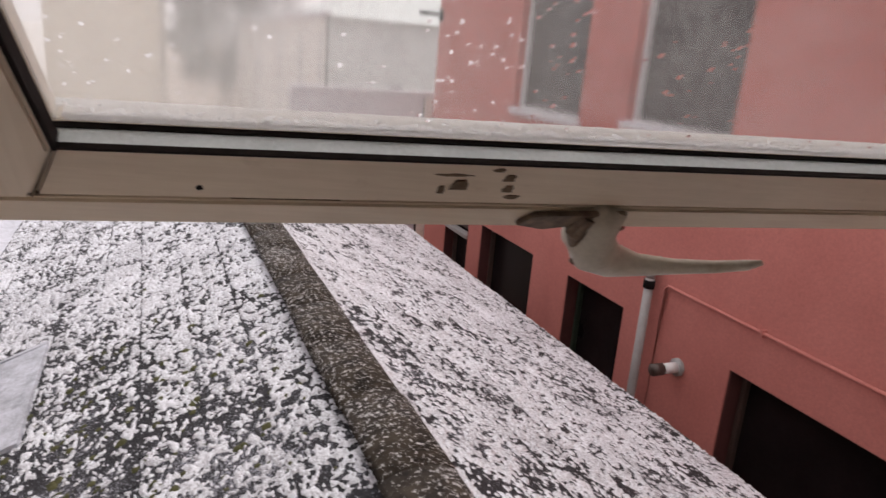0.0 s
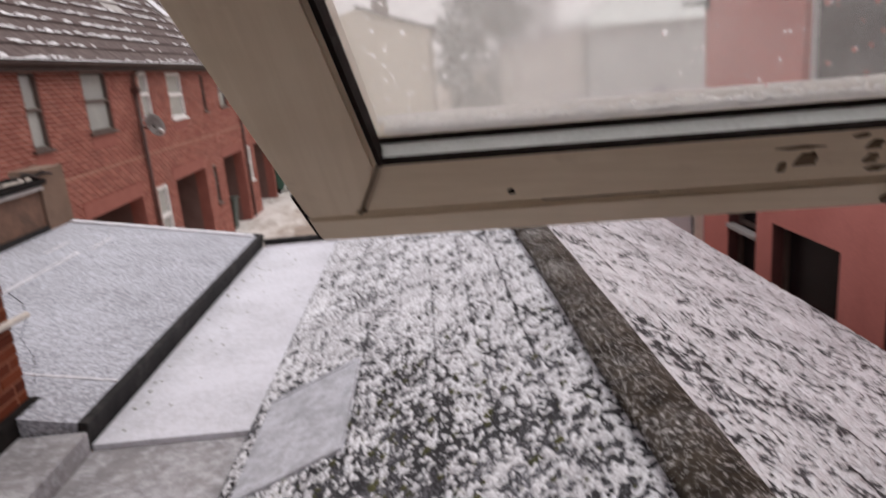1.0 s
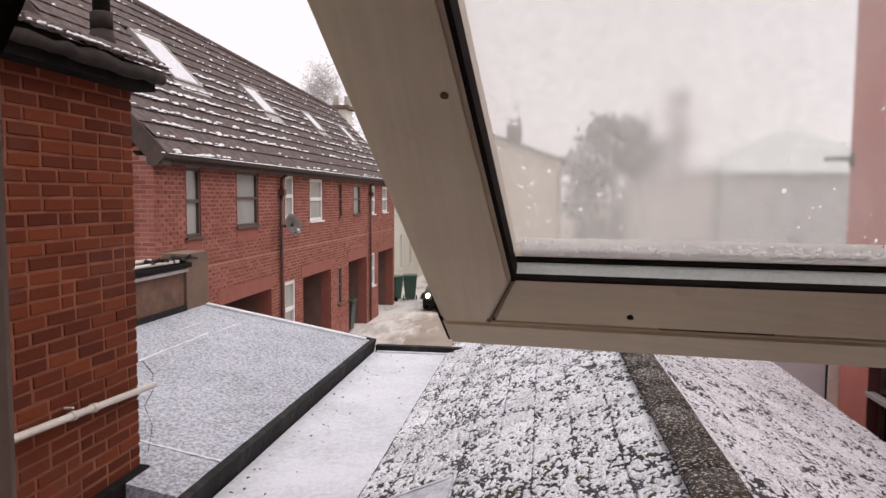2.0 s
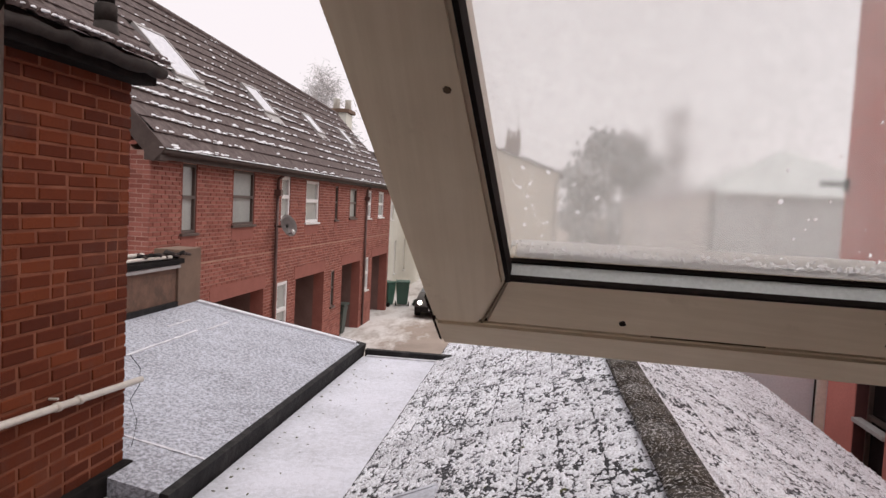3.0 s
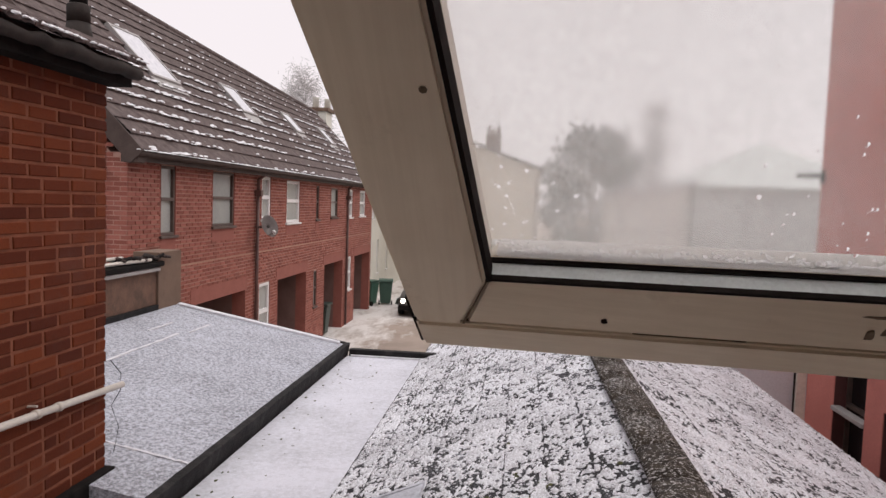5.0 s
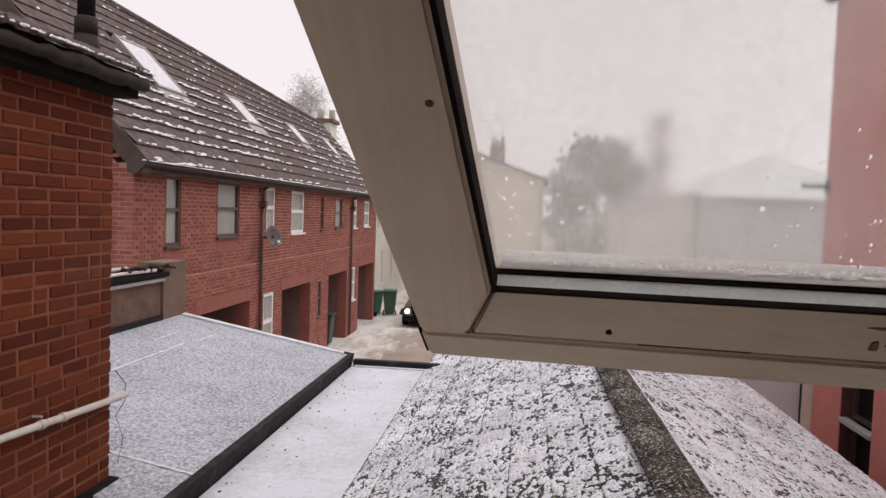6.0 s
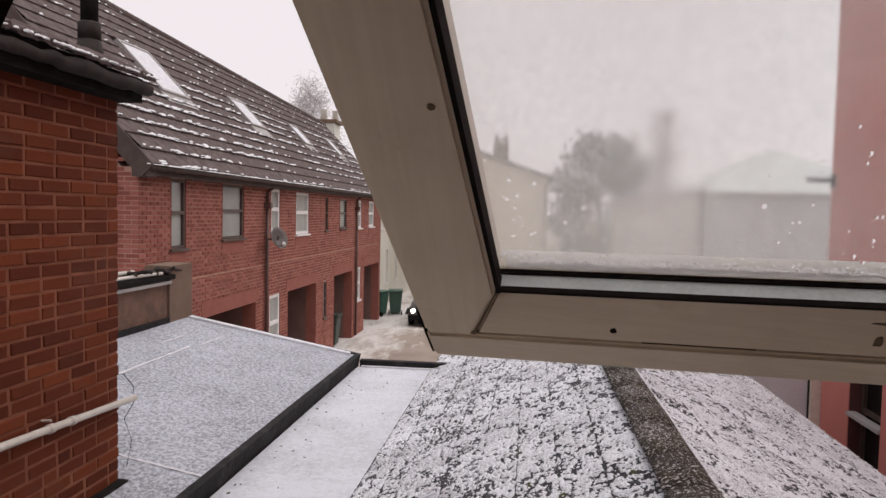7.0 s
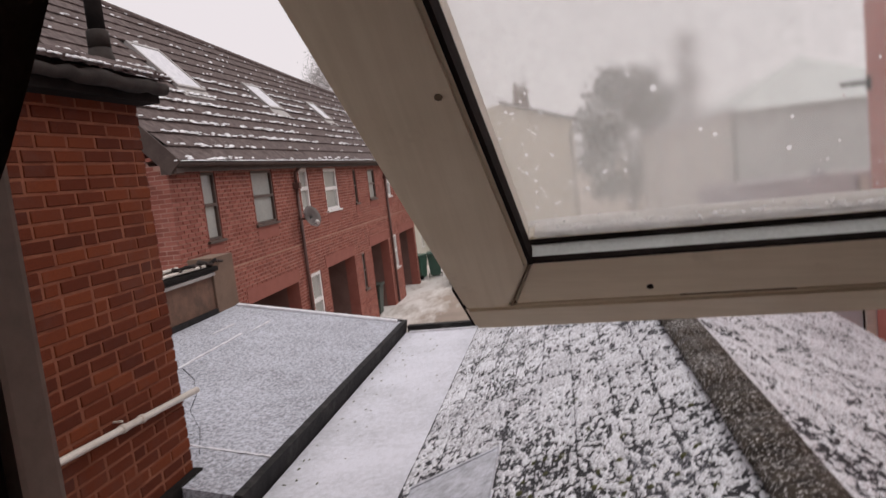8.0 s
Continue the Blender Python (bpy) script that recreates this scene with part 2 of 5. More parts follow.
def misted_glass():
    """Wet glass: clear, smeared where water runs over it, misted in patches and for outdoor haze."""
    n = Nodes("misted_glass")
    out = n.t.nodes["Material Output"]

    def math_node(op, a, b, c=None):
        k = n.t.nodes.new("ShaderNodeMath")
        k.operation = op
        k.use_clamp = c is None
        for i, v in enumerate((a, b, c)):
            if isinstance(v, (int, float)):
                k.inputs[i].default_value = v
            elif v is not None:
                n.link(v, k.inputs[i])
        return k.outputs[0]

    def mix(f, a, b):
        k = n.t.nodes.new("ShaderNodeMixShader")
        if isinstance(f, float):
            k.inputs[0].default_value = f
        else:
            n.link(f, k.inputs[0])
        n.link(a.outputs[0], k.inputs[1])
        n.link(b.outputs[0], k.inputs[2])
        return k

    smear = n.t.nodes.new("ShaderNodeBsdfRefraction")
    smear.inputs["Color"].default_value = (0.955, 0.955, 0.95, 1)
    smear.inputs["IOR"].default_value = 1.12
    mist = n.t.nodes.new("ShaderNodeBsdfTranslucent")
    mist.inputs[0].default_value = (0.62, 0.615, 0.605, 1)
    gl = n.t.nodes.new("ShaderNodeBsdfGlossy")
    gl.inputs["Roughness"].default_value = 0.04
    sep = n.add("ShaderNodeSeparateXYZ")
    n.link(n.pos.outputs["Position"], sep.inputs[0])
    # water smears the middle of the pane most
    wet = n.add("ShaderNodeMapRange", From_Min=0.02, From_Max=0.075, To_Min=0.05, To_Max=0.75)
    n.link(sep.outputs[0], wet.inputs[0])
    dry = n.add("ShaderNodeMapRange", From_Min=0.10, From_Max=0.145, To_Min=0.0, To_Max=0.62)
    n.link(sep.outputs[0], dry.inputs[0])
    run = math_node('SUBTRACT', wet.outputs[0], dry.outputs[0])
    smeared = math_node('MULTIPLY_ADD', n.noise(9, 4, 0.6), 0.6, math_node('SUBTRACT', run, 0.25))
    n.link(math_node('MULTIPLY_ADD', smeared, 0.17, 0.045), smear.inputs["Roughness"])
    # mist is thickest over one half, where it also stands in for outdoor haze
    side = n.add("ShaderNodeMapRange", From_Min=0.06, From_Max=0.30, To_Min=0.25, To_Max=0.04)
    n.link(sep.outputs[0], side.inputs[0])
    veil = math_node('MULTIPLY_ADD', n.noise(7, 5, 0.6), 0.22, side.outputs[0])
    veil = math_node('MULTIPLY_ADD', n.noise(170, 3, 0.7), 0.16, veil)
    veil = math_node('SUBTRACT', veil, 0.17)
    body = mix(veil, smear, mist)
    n.link(mix(0.03, body, gl).outputs[0], out.inputs[0])
    return n.m


M["misted"] = misted_glass()
drop = Nodes("water_drop")
drop.b.inputs["Transmission Weight"].default_value = 1.0
drop.b.inputs["IOR"].default_value = 1.33
M["drop"] = drop.done((0.95, 0.95, 0.95), 0.02)


def glowing_snow():
    """Thin snow that lets part of the daylight behind it through."""
    n = Nodes("thin_translucent_snow")
    out = n.t.nodes["Material Output"]
    n.bump(n.noise(700, 4), 0.5, 0.001)
    n.done((0.92, 0.925, 0.94), 0.9, spec=0.2)
    tl = n.t.nodes.new("ShaderNodeBsdfTranslucent")
    tl.inputs[0].default_value = (0.94, 0.94, 0.95, 1)
    mx = n.t.nodes.new("ShaderNodeMixShader")
    mx.inputs[0].default_value = 0.82
    n.link(n.b.outputs[0], mx.inputs[1])
    n.link(tl.outputs[0], mx.inputs[2])
    n.link(mx.outputs[0], out.inputs[0])
    return n.m


M["lit_snow"] = glowing_snow()


def ground_material():
    """Wet tarmac, tan with grit and slush, with snow left along the walls."""
    n = Nodes("slushy_road")
    base = n.mix(n.ramp(n.noise(0.7, 5), 0.35, 0.65), (0.25, 0.20, 0.165), (0.34, 0.275, 0.23))
    sep = n.add("ShaderNodeSeparateXYZ")
    n.link(n.pos.outputs["Position"], sep.inputs[0])
    near = n.add("ShaderNodeMapRange", From_Min=-3.2, From_Max=-5.2, To_Min=0.0, To_Max=0.34)
    n.link(sep.outputs[0], near.inputs[0])
    s = n.noise(1.6, 6, 0.7, (1, 0.35, 1))
    add = n.t.nodes.new("ShaderNodeMath")
    n.link(s, add.inputs[0])
    n.link(near.outputs[0], add.inputs[1])
    snow = n.ramp(add.outputs[0], 0.62, 0.86)
    f = n.noise(30, 4)
    n.bump(f, 0.4, 0.01)
    return n.done(n.mix(snow, base, n.mix(n.ramp(f, 0.3, 0.7), (0.60, 0.57, 0.54), (0.74, 0.72, 0.71))), 0.7)


M["ground"] = ground_material()


# ---- mesh helpers ----
def box_into(bm, x0, x1, y0, y1, z0, z1, m=None):
    vs = [Vector((x, y, z)) for z in (z0, z1) for y in (y0, y1) for x in (x0, x1)]
    vs = [bm.verts.new(m @ v if m else v) for v in vs]
    for f in ((0, 2, 3, 1), (4, 5, 7, 6), (0, 1, 5, 4), (2, 6, 7, 3), (0, 4, 6, 2), (1, 3, 7, 5)):
        bm.faces.new([vs[i] for i in f])


def box(x0, x1, y0, y1, z0, z1, bevel=0.0, m=None):
    bm = bmesh.new()
    box_into(bm, x0, x1, y0, y1, z0, z1, m)
    if bevel:
        bmesh.ops.bevel(bm, geom=bm.edges[:], offset=bevel, segments=2, affect='EDGES', profile=0.7)
    return bm


def tube_into(bm, pts, r, seg=10, caps=True):
    """A round bar through the points, with one radius or one for each."""
    rings = []
    n = len(pts)
    rs = r if isinstance(r, (list, tuple)) else [r] * n
    for i, p in enumerate(pts):
        d = (Vector(pts[min(i + 1, n - 1)]) - Vector(pts[max(i - 1, 0)])).normalized()
        q = d.to_track_quat('Z', 'Y')
        rings.append([bm.verts.new(Vector(p) + q @ Vector((rs[i] * math.cos(2 * math.pi * k / seg), rs[i] * math.sin(2 * math.pi * k / seg), 0))) for k in range(seg)])
    for a, b in zip(rings, rings[1:]):
        for k in range(seg):
            bm.faces.new((a[k], a[(k + 1) % seg], b[(k + 1) % seg], b[k]))
    if caps:
        bm.faces.new(rings[0][::-1])
        bm.faces.new(rings[-1])


def tube(pts, r, seg=10):
    bm = bmesh.new()
    tube_into(bm, pts, r, seg)
    return bm


def prism(points, depth, m=None, bevel=0.0):
    """A flat outline in x, y carried through z from depth[0] to depth[1]."""
    bm = bmesh.new()
    lo = [bm.verts.new((x, y, depth[0])) for x, y in points]
    hi = [bm.verts.new((x, y, depth[1])) for x, y in points]
    bm.faces.new(lo[::-1])
    bm.faces.new(hi)
    for i in range(len(points)):
        j = (i + 1) % len(points)
        bm.faces.new((lo[i], lo[j], hi[j], hi[i]))
    bmesh.ops.recalc_face_normals(bm, faces=bm.faces[:])
    if bevel:
        bmesh.ops.bevel(bm, geom=bm.edges[:], offset=bevel, segments=2, affect='EDGES')
    if m:
        bm.transform(m)
    return bm


def mesh_of(name, bm, material, smooth=False):
    me = bpy.data.meshes.new(name)
    bm.normal_update()
    bm.to_mesh(me)
    bm.free()
    me.materials.append(M[material])
    if smooth:
        me.shade_smooth()
    return me


def part(name, bm, material, parent=None, label="", smooth=False):
    ob = new(name, mesh_of(name, bm, material, smooth))
    ob.parent = parent
    if label:
        ob["label"] = label
    return ob


def thing(name, label, category, group="", kind="", at=None):
    ob = new(name)
    ob.empty_display_size = 0.1
    if at is not None:
        ob.matrix_world = at
    return tagged(ob, label, category, group, kind)


def solid(name, bm, material, label, category="", kind="", group="", smooth=False):
    return tagged(part(name, bm, material, None, "", smooth), label, category, group, kind)


def quads(name, verts, faces, material, parent=None, smooth=False):
    me = bpy.data.meshes.new(name)
    me.from_pydata(verts, [], faces)
    me.materials.append(M[material])
    if smooth:
        me.shade_smooth()
    ob = new(name, me)
    ob.parent = parent
    return ob


def lattice(x, y, seed):
    """Smooth value noise over arrays, 0 to 1."""
    tab = np.random.RandomState(seed).rand(256, 256)
    xi, yi = np.floor(x).astype(int), np.floor(y).astype(int)
    fx, fy = x - xi, y - yi
    fx, fy = fx * fx * (3 - 2 * fx), fy * fy * (3 - 2 * fy)
    a, b = tab[xi % 256, yi % 256], tab[(xi + 1) % 256, yi % 256]
    c, d = tab[xi % 256, (yi + 1) % 256], tab[(xi + 1) % 256, (yi + 1) % 256]
    return (a * (1 - fx) + b * fx) * (1 - fy) + (c * (1 - fx) + d * fx) * fy


def fbm(x, y, seed, octaves=3):
    total, amp, norm = 0, 1.0, 0
    for o in range(octaves):
        total = total + amp * lattice(x * 2 ** o + 17.3 * o, y * 2 ** o + 5.1 * o, seed + o)
        norm += amp
        amp *= 0.55
    return total / norm


BOXF = ((0, 2, 3, 1), (4, 5, 7, 6), (0, 1, 5, 4), (2, 6, 7, 3), (0, 4, 6, 2), (1, 3, 7, 5))


def boxes_mesh(name, items, to_world, material, parent=None):
    """Many boxes (a0, a1, b0, b1, c0, c1) in one mesh, by a function from a, b, c to the world."""
    vs, fs = [], []
    for a0, a1, b0, b1, c0, c1 in items:
        k = len(vs)
        vs += [to_world(a, b, c) for c in (c0, c1) for b in (b0, b1) for a in (a0, a1)]
        fs += [tuple(k + i for i in f) for f in BOXF]
    return quads(name, vs, fs, material, parent)


def brick_cells(a0, a1, z0, z1, holes, rng, course=0.075, length=0.225, joint=0.01, header=0.0):
    """Bricks of a wall as (a0, a1, z0, z1), cut round its openings."""
    cells = []
    rows = int((z1 - z0) / course)
    for r in range(rows):
        z = z0 + r * course
        cuts = sorted((h[0], h[1]) for h in holes if h[2] < z + course - joint and h[3] > z)
        a = a0 - (length / 2 if r % 2 else 0) - rng.random() * 0.01
        while a < a1:
            w = length / 2 if rng.random() < header else length
            s, e = max(a, a0), min(a + w - joint, a1)
            spans = [(s, e)]
            for c0, c1 in cuts:
                spans = [q for p, t in spans for q in ((p, min(t, c0)), (max(p, c1), t)) if q[1] - q[0] > 0.02]
            for p, t in spans:
                if t - p > 0.02:
                    cells.append((p, t, z, z + course - joint))
            a += w
    return cells


def wall_shell(name, a0, a1, z0, z1, holes, c0, c1, to_world, material, parent):
    """A wall of one closed mesh, with openings that go through it."""
    av = sorted({a0, a1, *[h[0] for h in holes], *[h[1] for h in holes]})
    zv = sorted({z0, z1, *[h[2] for h in holes], *[h[3] for h in holes]})
    full = {(i, k): not any(h[0] < (av[i] + av[i + 1]) / 2 < h[1] and h[2] < (zv[k] + zv[k + 1]) / 2 < h[3] for h in holes)
            for i in range(len(av) - 1) for k in range(len(zv) - 1)}
    index, vs, fs = {}, [], []

    def vert(i, k, c):
        if (i, k, c) not in index:
            index[i, k, c] = len(vs)
            vs.append(to_world(av[i], zv[k], (c0, c1)[c]))
        return index[i, k, c]

    for (i, k), there in full.items():
        if not there:
            continue
        ring = ((i, k), (i + 1, k), (i + 1, k + 1), (i, k + 1))
        fs.append([vert(*p, 1) for p in ring])
        fs.append([vert(*p, 0) for p in ring[::-1]])
        for e, beside in enumerate(((i, k - 1), (i + 1, k), (i, k + 1), (i - 1, k))):
            if not full.get(beside):
                p, q = ring[e], ring[(e + 1) % 4]
                fs.append([vert(*p, 0), vert(*q, 0), vert(*q, 1), vert(*p, 1)])
    ob = quads(name, vs, fs, material, parent)
    bm = bmesh.new()
    bm.from_mesh(ob.data)
    bmesh.ops.recalc_face_normals(bm, faces=bm.faces[:])
    bm.to_mesh(ob.data)
    bm.free()
    return ob


rng = random.Random(4)

# ---- ground ----
bm = bmesh.new()
vs = [bm.verts.new(v) for v in ((-600, -300, 0), (600, -300, 0), (600, 900, 0), (-600, 900, 0))]
bm.faces.new(vs)
solid("ground", bm, "ground", "wet tan tarmac with slush and snow along the walls", "ground", "structure")

# ---- the slate roof below the window ----
RX, RZ = 0.74, 3.20            # ridge
LX, LZ = -1.15, 2.40           # eave beside the flat roof
EX, EZ = 3.20, 2.12            # eave above the yard
Y0, Y1 = 0.30, 10.3
left_dir = Vector((LX - RX, 0, LZ - RZ))
right_dir = Vector((EX - RX, 0, EZ - RZ))


def slope_frame(d):
    n = Vector((0, 1, 0)).cross(d.normalized())
    return (d.normalized(), n if n.z > 0 else -n, d.length)


body = bmesh.new()
lo = [body.verts.new((x, Y0, z)) for x, z in ((LX, 0), (LX, LZ - 0.03), (RX, RZ - 0.03), (EX - 0.12, EZ + 0.02), (EX - 0.12, 0))]
hi = [body.verts.new((v.co.x, Y1 - 0.05, v.co.z)) for v in lo]
body.faces.new(lo)
body.faces.new(hi[::-1])
for i in range(5):
    j = (i + 1) % 5
    body.faces.new((lo[i], hi[i], hi[j], lo[j]))
bmesh.ops.recalc_face_normals(body, faces=body.faces[:])
outhouse = thing("outhouse", "low brick outhouse with a snow-dusted slate gable roof", "outhouse")
part("wall", body, "mortar_far", outhouse, "hidden brick walls of the outhouse")
deck_left = new("roof_slope")
deck_left.parent = outhouse
deck_right = new("roof_slope")
deck_right.parent = outhouse


def slate_mesh(width, length):
    """One thin slate with chipped, slightly worn edges; x along the eave, y up the slope."""
    bm = bmesh.new()
    w, l, t = width / 2, length, 0.007
    outline = [(-w, 0.004), (-w + 0.006, 0), (w * 0.4, 0.002), (w - 0.004, 0), (w, 0.005), (w, l), (-w, l)]
    lo = [bm.verts.new((x, y, 0)) for x, y in outline]
    hi = [bm.verts.new((x, y, t)) for x, y in outline]
    bm.faces.new(lo[::-1])
    bm.faces.new(hi)
    for i in range(len(outline)):
        j = (i + 1) % len(outline)
        bm.faces.new((lo[i], lo[j], hi[j], hi[i]))
    return mesh_of("slate", bm, "slate")


GAUGE, SLATE_W = 0.25, 0.31
slate_data = slate_mesh(SLATE_W - 0.006, GAUGE + 0.09)


def lay_slates(direction, parent, seed):
    d, n, length = slope_frame(direction)
    r = random.Random(seed)
    up = -d
    rows = int(length / GAUGE)
    along = Vector((0, 1, 0))
    cells = []
    for k in range(rows):
        start = Vector((RX, 0, RZ)) + d * (length - k * GAUGE + 0.03)
        y = Y0 + (SLATE_W / 2 if k % 2 else 0)
        while y < Y1:
            cells.append((k, start + along * y))
            y += SLATE_W
    x_axis = along if n.dot(along.cross(up)) > 0 else -along
    spare = []
    count = 0
    for k, p in cells:
        tilt = Matrix((x_axis, up, n)).transposed().to_4x4()
        m = Matrix.Translation(p + n * (0.012 + r.random() * 0.003)) @ tilt @ pose(0, 0, 0, -1.6 + r.uniform(-0.3, 0.3), r.uniform(-0.4, 0.4), r.uniform(-0.7, 0.7))
        if 1.9 < p.y < 9.2 and count < 300:
            ob = new("slate", slate_data)
            ob.parent = parent
            ob.matrix_basis = m
            count += 1
        else:
            spare.append(m)
    vs, fs = [], []
    for m in spare:
        k = len(vs)
        vs += [m @ v.co for v in slate_data.vertices]
        fs += [tuple(k + i for i in q.vertices) for q in slate_data.polygons]
    if spare:
        tagged(quads("slating", vs, fs, "slate", parent), kind="stuff")


lay_slates(left_dir, deck_left, 1)
lay_slates(right_dir, deck_right, 2)


def snow_sheet(direction, name, seed, cover, bare, size=1.0, deep=1.0):
    """Thin broken snow: a relief that sinks under the slates where none lies."""
    d, n, length = slope_frame(direction)
    ys = [Y0 + 0.02]
    while ys[-1] < Y1 - 0.02:
        ys.append(ys[-1] + 0.0055 + 0.0011 * ys[-1])
    ss = np.arange(0.10, length + 0.02, 0.0075)
    Yg, Sg = np.meshgrid(np.array(ys), ss, indexing='ij')
    f = 0.47 * fbm(Yg * 60 / size, Sg * 80 / size, seed, 2) + 0.33 * fbm(Yg * 31 / size, Sg * 42 / size, seed + 4, 2) + 0.20 * fbm(Yg * 11, Sg * 14, seed + 9, 2)
    big = fbm(Yg * 1.3, Sg * 1.6, seed + 20, 2)
    course = ((length + 0.03 - Sg) / GAUGE) % 1.0
    edge = 1.1 * np.exp(-(course / 0.045) ** 2) + 0.35 * np.exp(-((1 - course) / 0.03) ** 2)
    row = np.floor((length + 0.03 - Sg) / GAUGE)
    cross = ((Yg - Y0) / SLATE_W + 0.5 + 0.5 * (row % 2)) % 1.0
    edge = edge + 1.0 * np.exp(-((cross - 0.5) / 0.022) ** 2)
    # each slate holds its snow differently: some lie almost smooth, some are nearly bare
    tab = np.random.RandomState(seed + 40).rand(64, 64)
    cell = tab[row.astype(int) % 64, np.floor((Yg - Y0) / SLATE_W + 0.5 * (row % 2)).astype(int) % 64]
    calm = np.clip((cell - 0.80) * 6, 0, 0.22)
    f = f * (1 - calm) + 0.56 * calm
    h = f * 0.105 + (big - 0.5) * 0.007 + (cell - 0.5) * 0.0025 - 0.010 * edge * (0.35 + 1.5 * fbm(Yg * 5, Sg * 5, seed + 30, 2)) - bare(Yg, Sg) * 0.009
    h = h - np.percentile(h, cover * 100)
    step = 0.0105 + 0.006 * (1 - course)
    h = np.clip(h * deep, -0.010, 0.014) + step
    base = np.array((RX, 0, RZ))
    P = base + Sg[..., None] * np.array(d) + Yg[..., None] * np.array((0, 1, 0)) + h[..., None] * np.array(n)
    ny, ns = Yg.shape
    idx = np.arange(ny * ns).reshape(ny, ns)
    F = np.stack([idx[:-1, :-1], idx[1:, :-1], idx[1:, 1:], idx[:-1, 1:]], -1).reshape(-1, 4)
    up = np.cross(np.array((0, 1, 0)), np.array(d))
    if up[2] < 0:
        F = F[:, ::-1]
    ob = quads(name, P.reshape(-1, 3).tolist(), F.tolist(), "thin_snow", None, True)
    return tagged(ob, "thin broken snow lying over dark slates", "snow", kind="stuff")


def mossy(y, s):
    return 0.5 * np.exp(-((y - 2.9) / 0.8) ** 2 - ((s - 1.1) / 0.6) ** 2)


snow_sheet(left_dir, "roof_snow", 31, 0.305, mossy, 0.95, 0.85)
snow_sheet(right_dir, "roof_snow", 57, 0.265, lambda y, s: 0.0 * y, 0.95, 0.6)

# ridge tiles, overlapping, mossy and free of snow
ridge_bm = bmesh.new()
seg = 9
ring = []
for e in (0.0, 0.47):
    for th in (0.0, 0.014):
        ring.append([ridge_bm.verts.new((math.cos(math.pi * (0.06 + 0.88 * k / (seg - 1))) * (0.128 - th), e, math.sin(math.pi * (0.06 + 0.88 * k / (seg - 1))) * (0.058 - th) - 0.006)) for k in range(seg)])
for k in range(seg - 1):
    ridge_bm.faces.new((ring[0][k], ring[0][k + 1], ring[2][k + 1], ring[2][k]))
    ridge_bm.faces.new((ring[1][k], ring[3][k], ring[3][k + 1], ring[1][k + 1]))
    ridge_bm.faces.new((ring[0][k], ring[1][k], ring[1][k + 1], ring[0][k + 1]))
    ridge_bm.faces.new((ring[2][k], ring[2][k + 1], ring[3][k + 1], ring[3][k]))
for k in (0, seg - 1):
    ridge_bm.faces.new((ring[0][k], ring[2][k], ring[3][k], ring[1][k]))
bmesh.ops.recalc_face_normals(ridge_bm, faces=ridge_bm.faces[:])
ridge_data = mesh_of("ridge_tile", ridge_bm, "ridge", True)
ridge = new("ridge")
ridge.parent = outhouse
y = Y0
while y < Y1 - 0.3:
    ob = new("ridge_tile", ridge_data)
    ob.parent = ridge
    ob.matrix_basis = pose(RX + rng.uniform(-0.006, 0.006), y, RZ + 0.006 + rng.uniform(-0.001, 0.001), rng.uniform(-0.15, 0.15), rng.uniform(-1, 1), rng.uniform(-0.3, 0.3))
    y += 0.45

# moss cushions on the slates near the house
vs, fs = [], []
d, n, length = slope_frame(left_dir)
for k in range(320):
    yy = rng.gauss(2.55, 0.6)
    ss = min(length - 0.08, max(0.2, rng.gauss(1.05, 0.5)))
    if yy < 1.2:
        continue
    c = Vector((RX, yy, RZ)) + d * ss + n * 0.012
    rad = rng.uniform(0.008, 0.028)
    q = n.to_track_quat('Z', 'Y')
    base = len(vs)
    for a in range(7):
        r2 = rad * rng.uniform(0.7, 1.25)
        vs.append(c + q @ Vector((r2 * math.cos(a * 0.8976), r2 * math.sin(a * 0.8976), 0)))
    for a in range(7):
        r2 = rad * 0.6 * rng.uniform(0.7, 1.2)
        vs.append(c + q @ Vector((r2 * math.cos(a * 0.8976), r2 * math.sin(a * 0.8976), rad * 0.45)))
    vs.append(c + q @ Vector((0, 0, rad * 0.6)))
    for a in range(7):
        b = (a + 1) % 7
        fs.append((base + a, base + b, base + 7 + b, base + 7 + a))
        fs.append((base + 7 + a, base + 7 + b, base + 14))
tagged(quads("moss", vs, fs, "moss", None, True), "olive moss cushions growing on wet slates", "moss", kind="stuff")

# lead patch by the eave, under smooth snow
d, n, length = slope_frame(left_dir)
pm = Matrix((Vector((0, 1, 0)), d, n)).transposed().to_4x4()
if n.dot(Vector((0, 1, 0)).cross(d)) < 0:
    pm = Matrix((Vector((0, -1, 0)), d, n)).transposed().to_4x4()
patch = thing("lead_patch", "square lead patch under smooth snow by the eave", "roof patch")
at = Matrix.Translation(Vector((RX, 3.56, RZ)) + d * (length - 0.27)) @ pm
part("sheet", box(-0.54, 0.54, -0.44, 0.20, 0.012, 0.031, 0.008, at), "lead", patch)
for f0, f1 in ((-0.54, -0.505), (0.505, 0.54)):
    part("fold", box(f0, f1, -0.438, 0.198, 0.032, 0.038, 0.002, at), "lead", patch, "folded edge of the lead")
part("fold", box(-0.50, 0.50, -0.438, -0.405, 0.032, 0.037, 0.002, at), "lead", patch, "folded edge of the lead")

